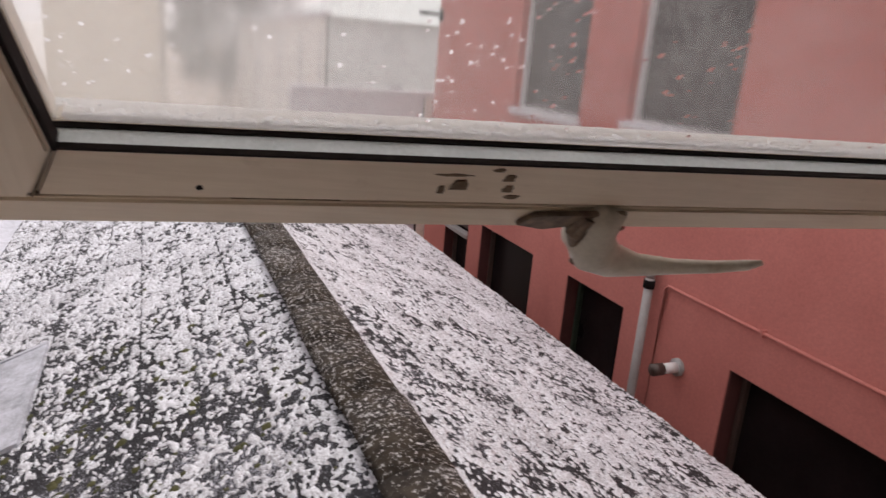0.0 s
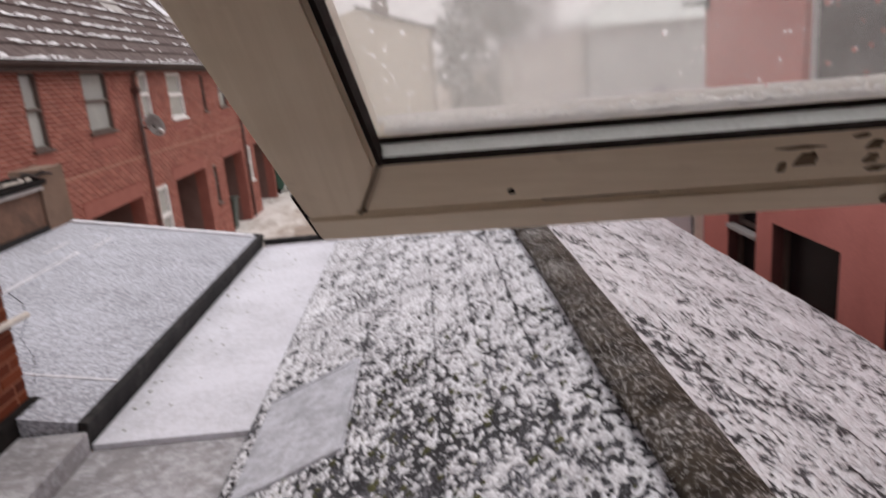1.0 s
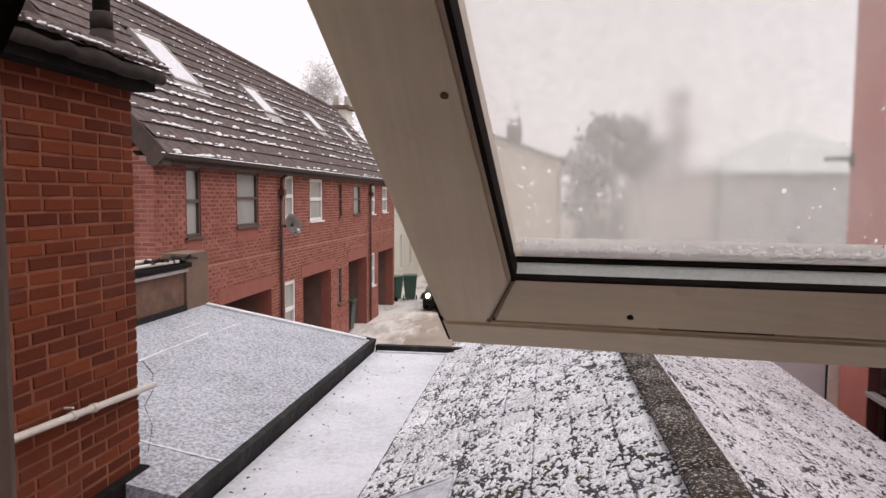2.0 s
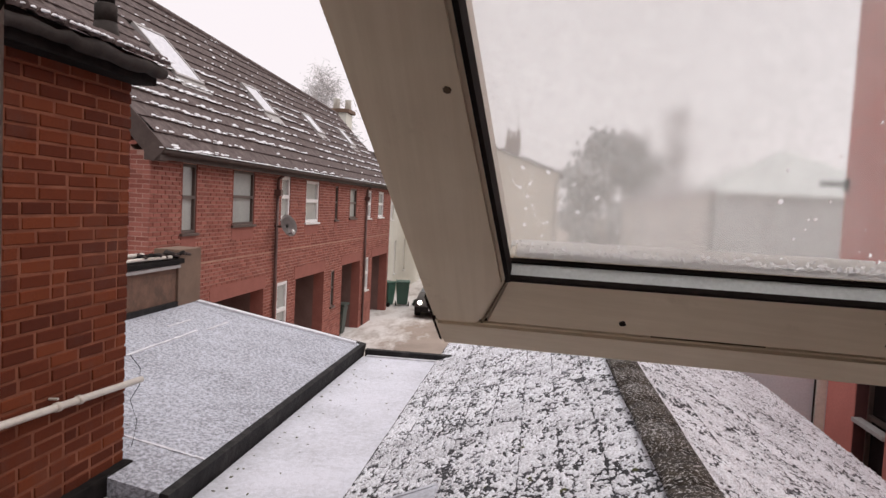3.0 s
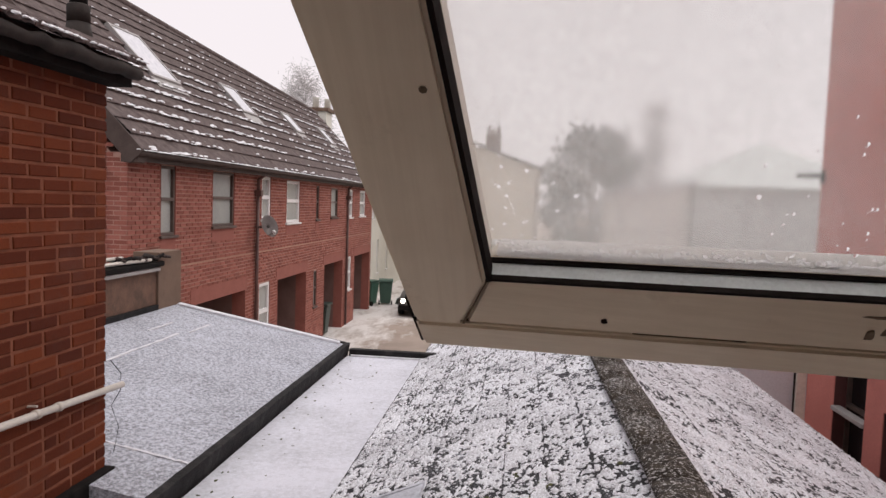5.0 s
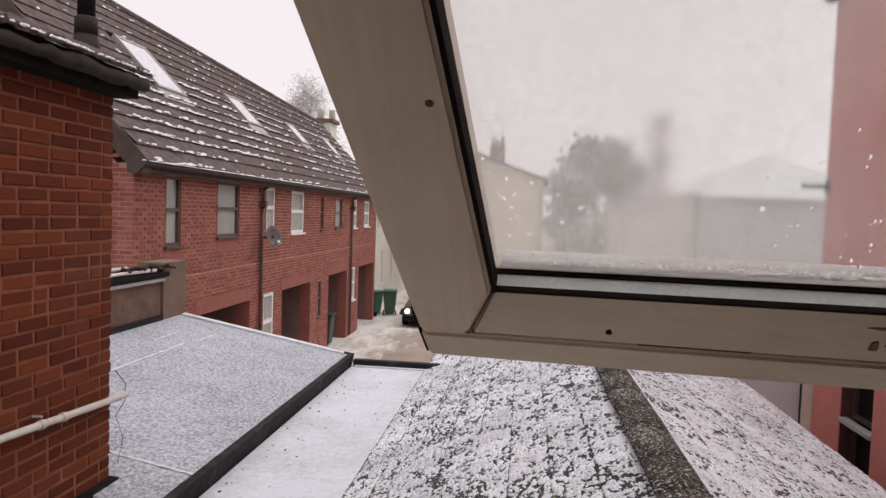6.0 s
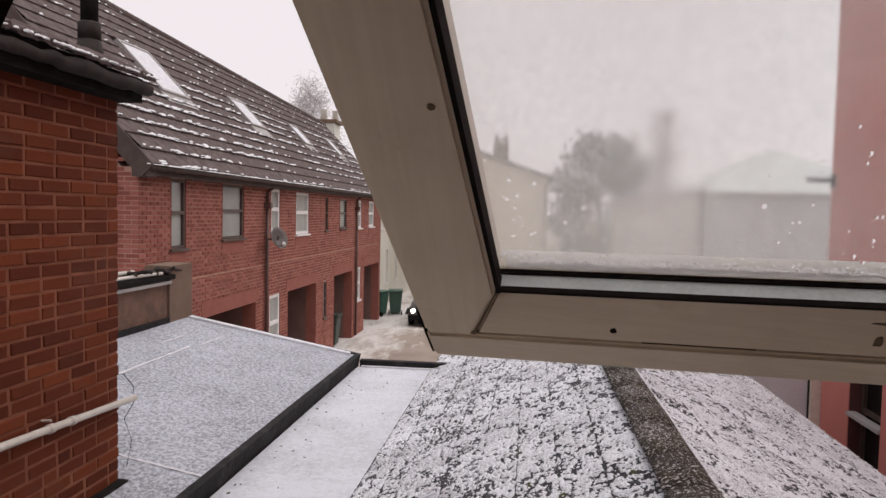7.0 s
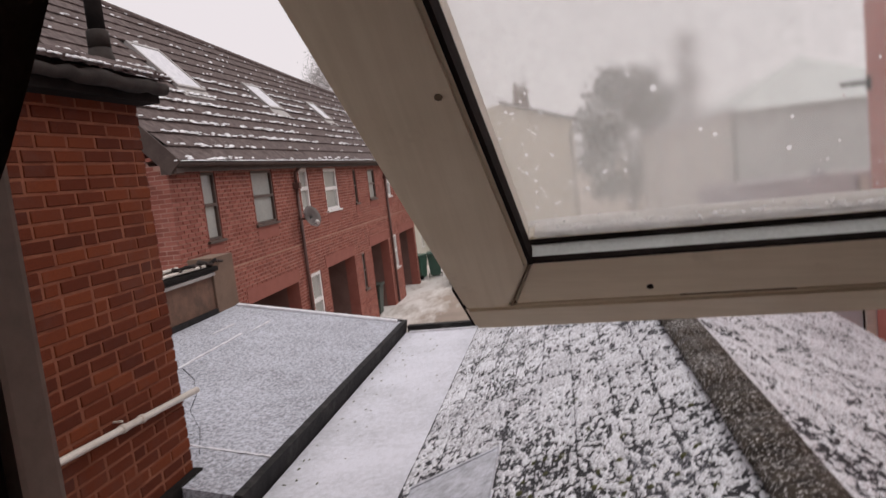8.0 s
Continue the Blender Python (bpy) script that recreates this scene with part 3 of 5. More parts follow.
# ---- flat roof strip between the slates and the felt roof ----
KX, KZ, FY = -2.14, 2.54, 8.72
SZ = 2.40
flat = thing("flat_roof", "narrow flat roof under white snow with a dark upstand", "flat roof")
part("roof_deck", box(KX + 0.001, LX - 0.002, 3.87, FY - 0.06, 0.0, SZ, 0.0), "strip", flat, "smooth white snow")
part("upstand", box(KX + 0.02, LX + 0.3, FY - 0.055, FY + 0.05, 0.0, SZ + 0.085, 0.012), "kerb", flat, "dark felt upstand")
part("upstand_snow", box(KX + 0.05, LX - 0.01, FY - 0.10, FY - 0.056, SZ - 0.02, SZ + 0.022, 0.01), "snow", flat, "thin snow")
solid("lower_slab", box(KX + 0.004, LX - 0.004, 0.4, 3.862, 0.0, SZ - 0.035, 0.0), "slab", "grey slab with thin trodden snow", "roof slab")

solid("lower_slab", box(-2.62, KX, 0.4, 3.855, 0.0, SZ + 0.10, 0.01), "slab", "grey slab with thin trodden snow beside the brick wall", "roof slab")

# ---- felt roof ----
FX = -4.46
FZ = 2.96
felt = thing("felt_roof", "sloping grey felt roof under thin granular snow", "felt roof")
slope = math.atan2(FZ - KZ, KX - FX)
fl = math.hypot(FZ - KZ, KX - FX)
fm = Matrix.Translation((KX, 0, KZ)) @ pose(0, 0, 0, 0, math.degrees(slope), 0)
# local x runs down the slope to 0 at the kerb
part("roof_deck", box(-fl, -0.05, 3.87, FY - 0.05, -0.25, 0.0, 0.0, fm), "felt", felt, "granular thin snow on grey felt")
part("roof_deck", box(-fl, -0.9, FY - 0.05, FY - 0.0495, -0.25, 0.0, 0.0, fm), "felt", felt)
kerb = box(-0.048, 0.012, 3.86, FY + 0.03, -0.19, 0.012, 0.0)
bmesh.ops.subdivide_edges(kerb, edges=[e for e in kerb.edges if e.calc_length() > 3], cuts=110)
for v in kerb.verts:
    k = noise.noise((v.co.y * 6.0, v.co.x * 20, v.co.z * 9)) * 0.006 + rng.uniform(-0.0012, 0.0012)
    v.co += Vector((k, 0, k * 0.7))
kerb.transform(fm)
part("kerb", kerb, "kerb", felt, "dark felt kerb with an uneven edge")
part("edge_trim", box(-fl, -0.05, FY - 0.046, FY + 0.03, -0.2, 0.014, 0.006, fm), "kerb", felt, "dark edge trim")
part("edge_snow", box(-fl + 0.05, -0.10, FY - 0.14, FY - 0.048, -0.02, 0.030, 0.012, fm), "snow", felt, "ridge of white snow along the edge")
for a0, a1, b0, b1 in ((-1.66, -1.635, 5.2, 7.35), (-1.60, -1.58, 7.5, 8.05), (-1.93, -1.91, 7.2, 7.75), (-0.72, -0.05, 4.44, 4.46), (-1.35, -0.75, 4.62, 4.635)):
    seam = box(a0, a1, b0, b1, -0.002, 0.011, 0.0)
    bmesh.ops.subdivide_edges(seam, edges=[e for e in seam.edges if e.calc_length() > 0.3], cuts=24)
    for v in seam.verts:
        v.co += Vector((rng.uniform(-0.006, 0.006), rng.uniform(-0.006, 0.006), rng.uniform(-0.006, 0.002) if v.co.z > 0 else 0))
    seam.transform(fm)
    part("felt_lap", seam, "snow", felt, "lap joint in the felt, edged with snow")
part("wall", box(FX + 0.02, KX - 0.06, 4.3, FY - 0.02, 0.0, KZ - 0.22, 0.0), "mortar_far", felt, "plain wall under the felt roof")

# ---- low wall at the head of the felt roof ----
low = thing("parapet_wall", "low brown brick wall with a tan rendered pier and ledge", "wall")
part("wall", box(FX - 0.30, FX - 0.012, 4.5, 8.16, 0.0, 3.44, 0.004), "old_wall", low, "weathered brown brickwork")
part("pier", box(FX - 0.32, FX + 0.02, 8.162, 8.74, 0.0, 3.67, 0.012), "tan", low, "tan rendered pier")
part("ledge", box(FX - 0.26, FX + 0.05, 5.0, 8.158, 3.445, 3.49, 0.01), "grey_pipe", low, "pale ledge")
part("flashing", box(FX - 0.012, FX + 0.03, 4.5, 8.15, 2.9, 3.02, 0.004), "kerb", low, "dark flashing")
tray = thing("gutter_tray", "black gutter tray with white pipes on a ledge", "gutter")
part("tray", box(FX - 0.22, FX + 0.07, 5.0, 8.22, 3.50, 3.565, 0.02), "black", tray)
part("pipe", tube([(FX + 0.05, 5.0, 3.60), (FX + 0.03, 7.2, 3.605), (FX + 0.06, 7.9, 3.60)], 0.02), "pipe_white", tray, "white waste pipe", True)
part("pipe", tube([(FX - 0.10, 5.0, 3.66), (FX - 0.07, 7.5, 3.64)], 0.026), "pipe_white", tray, "white waste pipe", True)
for k in range(15):
    yk = 7.3 + k * 0.068
    pts = [(FX - 0.12 + rng.uniform(0, 0.12), yk, 3.60), (FX + rng.uniform(-0.05, 0.05), yk + rng.uniform(-0.05, 0.12), 3.60 + rng.uniform(0, 0.055)), (FX + 0.08, yk + rng.uniform(0, 0.15), 3.60 + rng.uniform(0, 0.06))]
    part("coil", tube(pts, [0.016, rng.uniform(0.018, 0.036), 0.016], 7), rng.choice(("black", "black", "fascia", "barge")), tray, "tangled black hose", True)

# ---- near brick wall with its eave ----
BX, BY, BZ0, BZ1 = -2.6, 4.13, 2.62, 5.14
near = thing("brick_wall", "dark red brick wall with pale pink mortar joints", "wall", kind="structure")
part("mortar", box(BX - 0.22, BX - 0.005, 0.4, BY - 0.008, 0.0, BZ1, 0.0), "mortar_near", near, "pink-brown mortar")
part("flashing", box(BX - 0.05, BX + 0.06, 0.4, BY + 0.02, 2.36, 2.63, 0.02), "black", near, "black flashing at the foot of the wall")
cells = brick_cells(2.0, BY, BZ0 + 0.005, BZ1, [], random.Random(9), course=0.077, length=0.24, joint=0.0155, header=0.07)
shapes = {}
for a0, a1, z0, z1 in cells:
    w = round((a1 - a0) / 0.02) * 0.02
    if w < 0.03:
        continue
    key = (w, rng.randrange(3))
    if key not in shapes:
        b = box(-0.1, 0, -w / 2 + 0.002, w / 2 - 0.002, 0, 0.061, 0.0)
        for v in b.verts:
            v.co += Vector((rng.uniform(-0.0025, 0.0025) if v.co.x > -0.05 else 0, rng.uniform(-0.003, 0.003), rng.uniform(-0.002, 0.002)))
        bmesh.ops.bevel(b, geom=[e for e in b.edges if all(v.co.x > -0.05 for v in e.verts)], offset=0.004, segments=1, affect='EDGES')
        shapes[key] = mesh_of("brick", b, "brick_near")
    ob = new("brick", shapes[key])
    ob.parent = near
    ob.matrix_basis = pose(BX + rng.uniform(-0.002, 0.003), (a0 + a1) / 2, z0, 0, 0, rng.uniform(-0.5, 0.5))
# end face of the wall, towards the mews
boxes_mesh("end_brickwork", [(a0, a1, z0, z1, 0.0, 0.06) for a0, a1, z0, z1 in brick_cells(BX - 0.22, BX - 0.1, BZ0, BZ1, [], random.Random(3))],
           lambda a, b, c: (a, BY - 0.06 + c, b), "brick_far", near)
roof = thing("neighbour_roof", "low tiled roof edge with dark fascia and snow specks", "roof")
rm = Matrix.Translation((-2.42, 0, 5.195)) @ pose(0, 0, 0, 0, 19, 0)
part("roof_deck", box(-2.2, -0.05, 0.4, BY + 0.07, -0.08, 0.0, 0.0, rm), "fascia", roof, "tile underside")
# Fascia, soffit and gutter are near-black to take in the shadow below the tiles.
part("fascia", box(-2.49, -2.46, 0.4, BY + 0.05, 5.06, 5.17, 0.005), "black", roof, "dark fascia board")
gt = bmesh.new()
tube_into(gt, [(-2.425 + rng.uniform(-0.012, 0.012), 0.4 + 0.09 * k, 5.145 + rng.uniform(-0.010, 0.008)) for k in range(43)], [0.041 + rng.uniform(-0.011, 0.009) for k in range(43)], 9)
part("gutter", gt, "fascia", roof, "sagging black gutter", True)
part("soffit", box(BX - 0.02, -2.492, 0.4, BY + 0.045, 5.06, 5.09, 0.0), "black", roof)
tile_bm = box(-0.33, 0.0, 0.0, 0.098, 0.0, 0.02, 0.005)
roll = tube([(-0.33, 0.03, 0.016), (0.0, 0.03, 0.016)], 0.023, 8)
tmp = bpy.data.meshes.new("tmp")
roll.to_mesh(tmp)
roll.free()
tile_bm.from_mesh(tmp)
bpy.data.meshes.remove(tmp)
edge_tile = mesh_of("roof_tile", tile_bm, "tile")
for k in range(26):
    for c in range(4):
        ob = new("roof_tile", edge_tile)
        ob.parent = roof
        ob.matrix_basis = rm @ pose(0.02 - c * 0.28 + rng.uniform(-0.012, 0.012), BY + 0.09 - 0.1 * (k + 1), 0.010 + rng.uniform(0, 0.010), rng.uniform(-2, 2), 2.5, rng.uniform(-2, 2))
vs, fs = [], []


def lump(vs, fs, c, sx, sy, sz, n=7):
    """One irregular snow lump."""
    base = len(vs)
    for lev, (s, h) in enumerate(((1.0, 0.0), (0.75, 0.7))):
        for a in range(n):
            t = 2 * math.pi * a / n
            j = rng.uniform(0.75, 1.25)
            vs.append((c[0] + math.cos(t) * sx * s * j, c[1] + math.sin(t) * sy * s * j, c[2] + h * sz))
    vs.append((c[0], c[1], c[2] + sz))
    for a in range(n):
        b = (a + 1) % n
        fs.append((base + a, base + b, base + n + b, base + n + a))
        fs.append((base + n + a, base + n + b, base + 2 * n))


for k in range(170):
    yy = rng.uniform(2.2, BY + 0.08)
    s = rng.choice((0.0, 0.0, 0.0, 0.28, 0.56)) - rng.uniform(-0.02, 0.08)
    p = rm @ Vector((-s, yy, 0.035))
    lump(vs, fs, p, rng.uniform(0.005, 0.018), rng.uniform(0.008, 0.026), rng.uniform(0.005, 0.014))
tagged(quads("eave_snow", vs, fs, "tile_snow", None, True), "small lumps of snow along the tile edge", "snow", kind="stuff")
flue = thing("vent_pipe", "black soil vent pipe with a collar on the tiled roof", "vent pipe")
part("pipe", tube([(-2.74, 4.06, 5.26), (-2.74, 4.06, 6.3)], 0.052, 16), "black", flue, "", True)
part("collar", tube([(-2.74, 4.06, 5.43), (-2.74, 4.06, 5.53), (-2.74, 4.06, 5.54)], [0.068, 0.068, 0.055], 16), "fascia", flue, "dark collar", True)
part("flashing", tube([(-2.74, 4.06, 5.27), (-2.74, 4.06, 5.43)], [0.1, 0.066], 16), "fascia", flue, "lead skirt", True)
waste = thing("waste_pipe", "white plastic waste pipe clipped along the brick wall", "pipe")
part("pipe", tube([(BX + 0.05, 1.2, 3.304), (BX + 0.05, BY + 0.105, 3.142)], 0.021, 12), "pipe_white", waste, "", True)
for yy in (3.42, 3.60):
    zz = 3.304 - 0.0535 * (yy - 1.2)
    part("clip", tube([(BX + 0.05, yy - 0.018, zz + 0.001), (BX + 0.05, yy + 0.018, zz - 0.001)], 0.027, 12), "pipe_white", waste, "pipe clip", True)
part("screw", tube([(BX, 3.42, 3.226), (BX + 0.055, 3.42, 3.231)], 0.007, 8), "pipe_white", waste)
cable = thing("hanging_cable", "thin dark cable hanging down the wall corner", "cable")
part("cable", tube([(BX + 0.02, BY + 0.02, 3.32), (BX + 0.05, BY + 0.09, 3.22), (BX + 0.03, BY + 0.12, 3.1), (BX + 0.02, BY + 0.03, 3.02), (BX + 0.03, BY + 0.10, 2.86), (BX + 0.02, BY + 0.06, 2.70)], 0.0026, 6), "black", cable, "", True)
spur = thing("overflow_pipe", "short white overflow pipe end poking from the brick wall", "pipe")
part("pipe", tube([(BX - 0.05, 2.83, 4.03), (BX + 0.10, 2.83, 4.02)], 0.022, 12), "pipe_white", spur, "", True)

# bits of debris on the flat snow
vs, fs = [], []
for k in range(46):
    yy = rng.uniform(4.0, FY - 0.15)
    xx = KX + 0.06 + abs(rng.gauss(0, 0.16)) if k % 3 else rng.uniform(KX + 0.05, LX - 0.05)
    lump(vs, fs, (min(xx, LX - 0.03), yy, SZ - 0.001), rng.uniform(0.004, 0.016), rng.uniform(0.004, 0.02), rng.uniform(0.003, 0.010), 6)
tagged(quads("debris", vs, fs, "moss", None, True), "small dark leaf bits and moss on the snow", "debris", kind="stuff")

# ---- brick mews ----
MX, MY0, MY1 = -6.0, 10.1, 27.8
EAVE = 5.02
UP = [(11.07, 11.58, 3.69, 4.88, "brown"), (13.05, 14.09, 3.79, 4.88, "brown"), (15.65, 16.24, 3.88, 4.89, "white"), (17.39, 18.47, 3.76, 4.86, "white"),
      (20.02, 20.32, 3.80, 4.80, "brown"), (21.63, 22.46, 3.83, 4.77, "brown"), (24.02, 24.50, 3.80, 4.78, "white"), (25.62, 26.52, 3.82, 4.78, "white")]
DOWN = [(15.57, 16.28, 0.95, 2.36, "white"), (19.9, 20.24, 1.2, 2.27, "brown"), (24.02, 24.48, 1.22, 2.40, "white")]
PORTS = [(12.3, 14.76, 0.0, 2.33), (16.84, 19.19, 0.0, 2.33), (21.04, 23.28, 0.0, 2.35), (25.0, 27.5, 0.0, 2.35)]
holes = [w[:4] for w in UP + DOWN] + PORTS
mews = thing("mews_house", "long red brick mews terrace with carports and tiled roof", "house")
T = 0.3
wall_shell("wall", MY0, MY1, 0.0, EAVE, holes, -T, -0.012, lambda a, b, c: (MX + c, a, b), "mortar_far", mews)
skip = holes + [(p[0] - 0.12, p[1] + 0.12, p[3], p[3] + 0.22) for p in PORTS] + [(w[0], w[1], w[2] - 0.22, w[2]) for w in UP]
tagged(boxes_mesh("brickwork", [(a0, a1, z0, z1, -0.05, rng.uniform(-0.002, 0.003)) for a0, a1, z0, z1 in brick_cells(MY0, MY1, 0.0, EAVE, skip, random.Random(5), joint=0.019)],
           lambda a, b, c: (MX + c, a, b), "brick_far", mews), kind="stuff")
part("string_course", box(MX - 0.1, MX + 0.006, MY0, MY1, 3.11, 3.14, 0.0), "band", mews, "thin pale string course")
for p in PORTS:
    part("lintel", box(MX - 0.1, MX + 0.004, p[0] - 0.115, p[1] + 0.115, p[3] + 0.004, p[3] + 0.30, 0.003), "soldier", mews, "plain brick lintel band")
    # carport recess, its shade put into the dark wall and ceiling colour
    part("carport_wall", box(MX - 4.2, MX - 4.0, p[0] - 0.1, p[1] + 0.1, 0.0, 2.6), "dark", mews, "back of the carport, coloured dark for its shade")
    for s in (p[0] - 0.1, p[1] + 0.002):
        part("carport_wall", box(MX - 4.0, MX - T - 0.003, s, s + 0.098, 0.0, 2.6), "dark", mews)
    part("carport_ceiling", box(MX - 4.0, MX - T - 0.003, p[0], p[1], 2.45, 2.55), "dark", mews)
for h in holes:
    for s0, s1 in ((h[0] - 0.01, h[0] + 0.004), (h[1] - 0.004, h[1] + 0.01)):
        part("reveal", box(MX - T - 0.001, MX + 0.0035, s0, s1, h[2], h[3], 0.0), "soldier", mews)
for w in UP:
    part("panel", box(MX - 0.05, MX + 0.002, w[0], w[1], w[2] - 0.30, w[2] - 0.055, 0.003), "soldier", mews, "plain brick panel under a window")
# gable end towards the felt roof
gz = 9.0
RIDGE = ((-9.65, 9.0 + 0.12), (-8.43, 4.4 + 3.46))   # ridge x and z at the near and the far end
gable = bmesh.new()
pts = [(MX - T - 0.002, 0), (MX - T - 0.002, EAVE), (RIDGE[0][0], RIDGE[0][1] - 0.2), (-13.2, EAVE), (-13.2, 0)]
lo = [gable.verts.new((x, MY0 + 0.012, z)) for x, z in pts]
hi = [gable.verts.new((x, MY0 + 0.25, z)) for x, z in pts]
gable.faces.new(lo)
gable.faces.new(hi[::-1])
for i in range(5):
    j = (i + 1) % 5
    gable.faces.new((lo[i], hi[i], hi[j], lo[j]))
bmesh.ops.recalc_face_normals(gable, faces=gable.faces[:])
part("gable_wall", gable, "mortar_far", mews)
gcells = [c for c in brick_cells(-9.6, MX, 2.4, 8.6, [], random.Random(6), joint=0.016) if c[3] < EAVE + (MX - c[1]) * 1.02 - 0.08]
tagged(boxes_mesh("gable_brickwork", [(a0, a1, z0, z1, 0.0, 0.05) for a0, a1, z0, z1 in gcells], lambda a, b, c: (a, MY0 + c - 0.004, b), "brick_far", mews), kind="stuff")
far_wall = box(-13.2, MX - T - 0.002, MY1 - 0.25, MY1, 0.0, EAVE + 0.6)
part("end_wall", far_wall, "mortar_far", mews)
part("rear_wall", box(-13.4, -13.2, MY0, MY1, 0.0, EAVE), "mortar_far", mews)

# windows of the mews: frame, bars, panes, sill
def window_unit(parent, y0, y1, z0, z1, material, x, sign=1.0, sill=True, bar=True, inset=0.10, glass="pane_pale"):
    f = 0.05 if (y1 - y0) > 0.4 else 0.04
    if material == "white" and sign > 0:
        f *= 1.5
    xi = x - inset * sign
    w = new("window")
    w.parent = parent
    def put(name, a0, a1, b0, b1, c0, c1, mat, bev=0.0):
        part(name, box(min(xi + c0 * sign, xi + c1 * sign), max(xi + c0 * sign, xi + c1 * sign), a0, a1, b0, b1, bev), mat, w)
    put("jamb", y0 + 0.002, y0 + f, z0 + 0.002, z1 - 0.002, -0.05, 0.03, material, 0.006)
    put("jamb", y1 - f, y1 - 0.002, z0 + 0.002, z1 - 0.002, -0.05, 0.03, material, 0.006)
    put("head", y0 + f, y1 - f, z1 - f, z1 - 0.002, -0.05, 0.03, material, 0.006)
    put("bottom_rail", y0 + f, y1 - f, z0 + 0.002, z0 + f, -0.05, 0.03, material, 0.006)
    zm = z0 + (z1 - z0) * 0.52
    if bar:
        put("transom", y0 + f, y1 - f, zm - f * 0.6, zm + f * 0.6, -0.05, 0.035, material, 0.006)
        put("pane", y0 + f, y1 - f, z0 + f, zm - f * 0.6, -0.03, -0.024, glass)
        put("pane", y0 + f, y1 - f, zm + f * 0.6, z1 - f, -0.03, -0.024, glass)
    else:
        put("pane", y0 + f, y1 - f, z0 + f, z1 - f, -0.03, -0.024, glass)
    if sill:
        part("sill", box(min(x - 0.08 * sign, x + 0.05 * sign), max(x - 0.08 * sign, x + 0.05 * sign), y0 - 0.05, y1 + 0.05, z0 - 0.05, z0 - 0.001, 0.008), material, w)
    return w


for w in UP + DOWN:
    ob = window_unit(mews, *w[:4], w[4], MX, inset=0.045)
for k, yy in enumerate((15.27, 23.62)):
    dp = new("downpipe")
    dp.parent = mews
    part("pipe", tube([(MX + 0.06, yy, 4.5), (MX + 0.06, yy, 0.05)], 0.04, 10), "pipe_brown", dp, "brown downpipe", True)
    part("swan_neck", tube([(MX + 0.20, yy, 4.96), (MX + 0.18, yy, 4.88), (MX + 0.07, yy, 4.80), (MX + 0.06, yy, 4.5)], 0.038, 10), "pipe_brown", dp, "", True)
    part("hopper", box(MX + 0.0, MX + 0.16, yy - 0.07, yy + 0.07, 4.42, 4.56, 0.015), "pipe_brown", dp)
part("pale_door", box(MX - 3.98, MX - 3.94, 17.6, 18.3, 0.0, 2.0, 0.004), "door_panel", mews, "pale door at the back of the carport")
part("low_pane", box(MX - 0.6, MX - 0.56, 16.95, 17.45, 0.0, 1.95, 0.004), "door_panel", mews, "pale panel")

# mews roof: deck, tiles, skylights, barge board, gutter
P46 = math.tan(radians(46))
EVX, EVZ = -5.70, 5.05
th = radians(46)
deck = bmesh.new()
near_y, far_y = MY0 - 0.22, MY1 + 0.05


def roof_pt(s, y, h=0.0):
    """s metres up the slope from the eave."""
    return Vector((EVX - s * math.cos(th) + h * math.sin(th), y, EVZ + s * math.sin(th) + h * math.cos(th)))


def ridge_s(y):
    """How far up the slope the ridge lies, at y."""
    k = (y - near_y) / (far_y - near_y)
    return ((EVX - RIDGE[0][0]) * (1 - k) + (EVX - RIDGE[1][0]) * k) / math.cos(th)


a, b = roof_pt(0.02, near_y + 0.03, -0.06), roof_pt(0.02, far_y - 0.03, -0.06)
c, e = roof_pt(ridge_s(far_y), far_y - 0.03, -0.06), roof_pt(ridge_s(near_y), near_y + 0.03, -0.06)
vs = [deck.verts.new(v) for v in (a, b, c, e, (-13.6, near_y + 0.03, 4.9), (-13.6, far_y - 0.03, 4.9))]
deck.faces.new(vs[:4])
deck.faces.new((vs[3], vs[2], vs[5], vs[4]))
mroof = new("roof")
mroof.parent = mews
part("roof_deck", deck, "fascia", mroof)
LIGHTS = [(13.0, 14.15, 2.25, 3.65), (17.15, 18.1, 2.05, 3.05), (21.2, 22.0, 1.95, 2.8), (25.0, 25.7, 1.9, 2.7)]
G, W = 0.34, 0.33
tb = bmesh.new()
prof = [(0, 0.0), (0.05, 0.006), (0.10, 0.0), (0.26, 0.0), (0.325, 0.006)]
lo = [tb.verts.new((x, 0, z)) for x, z in prof]
lo2 = [tb.verts.new((x, 0, z + 0.046)) for x, z in prof]
hi2 = [tb.verts.new((x, G + 0.05, z + 0.012)) for x, z in prof]
for i in range(4):
    tb.faces.new((lo[i], lo[i + 1], lo2[i + 1], lo2[i]))
    tb.faces.new((lo2[i], lo2[i + 1], hi2[i + 1], hi2[i]))
bmesh.ops.recalc_face_normals(tb, faces=tb.faces[:])
tile_data = mesh_of("roof_tile", tb, "tile")
rest_v, rest_f, count = [], [], 0
tile_axes = Matrix((Vector((0, 1, 0)), Vector((-math.cos(th), 0, math.sin(th))), Vector((math.sin(th), 0, math.cos(th))))).transposed().to_4x4()
snow_v, snow_f = [], []
course = 0
s = 0.0
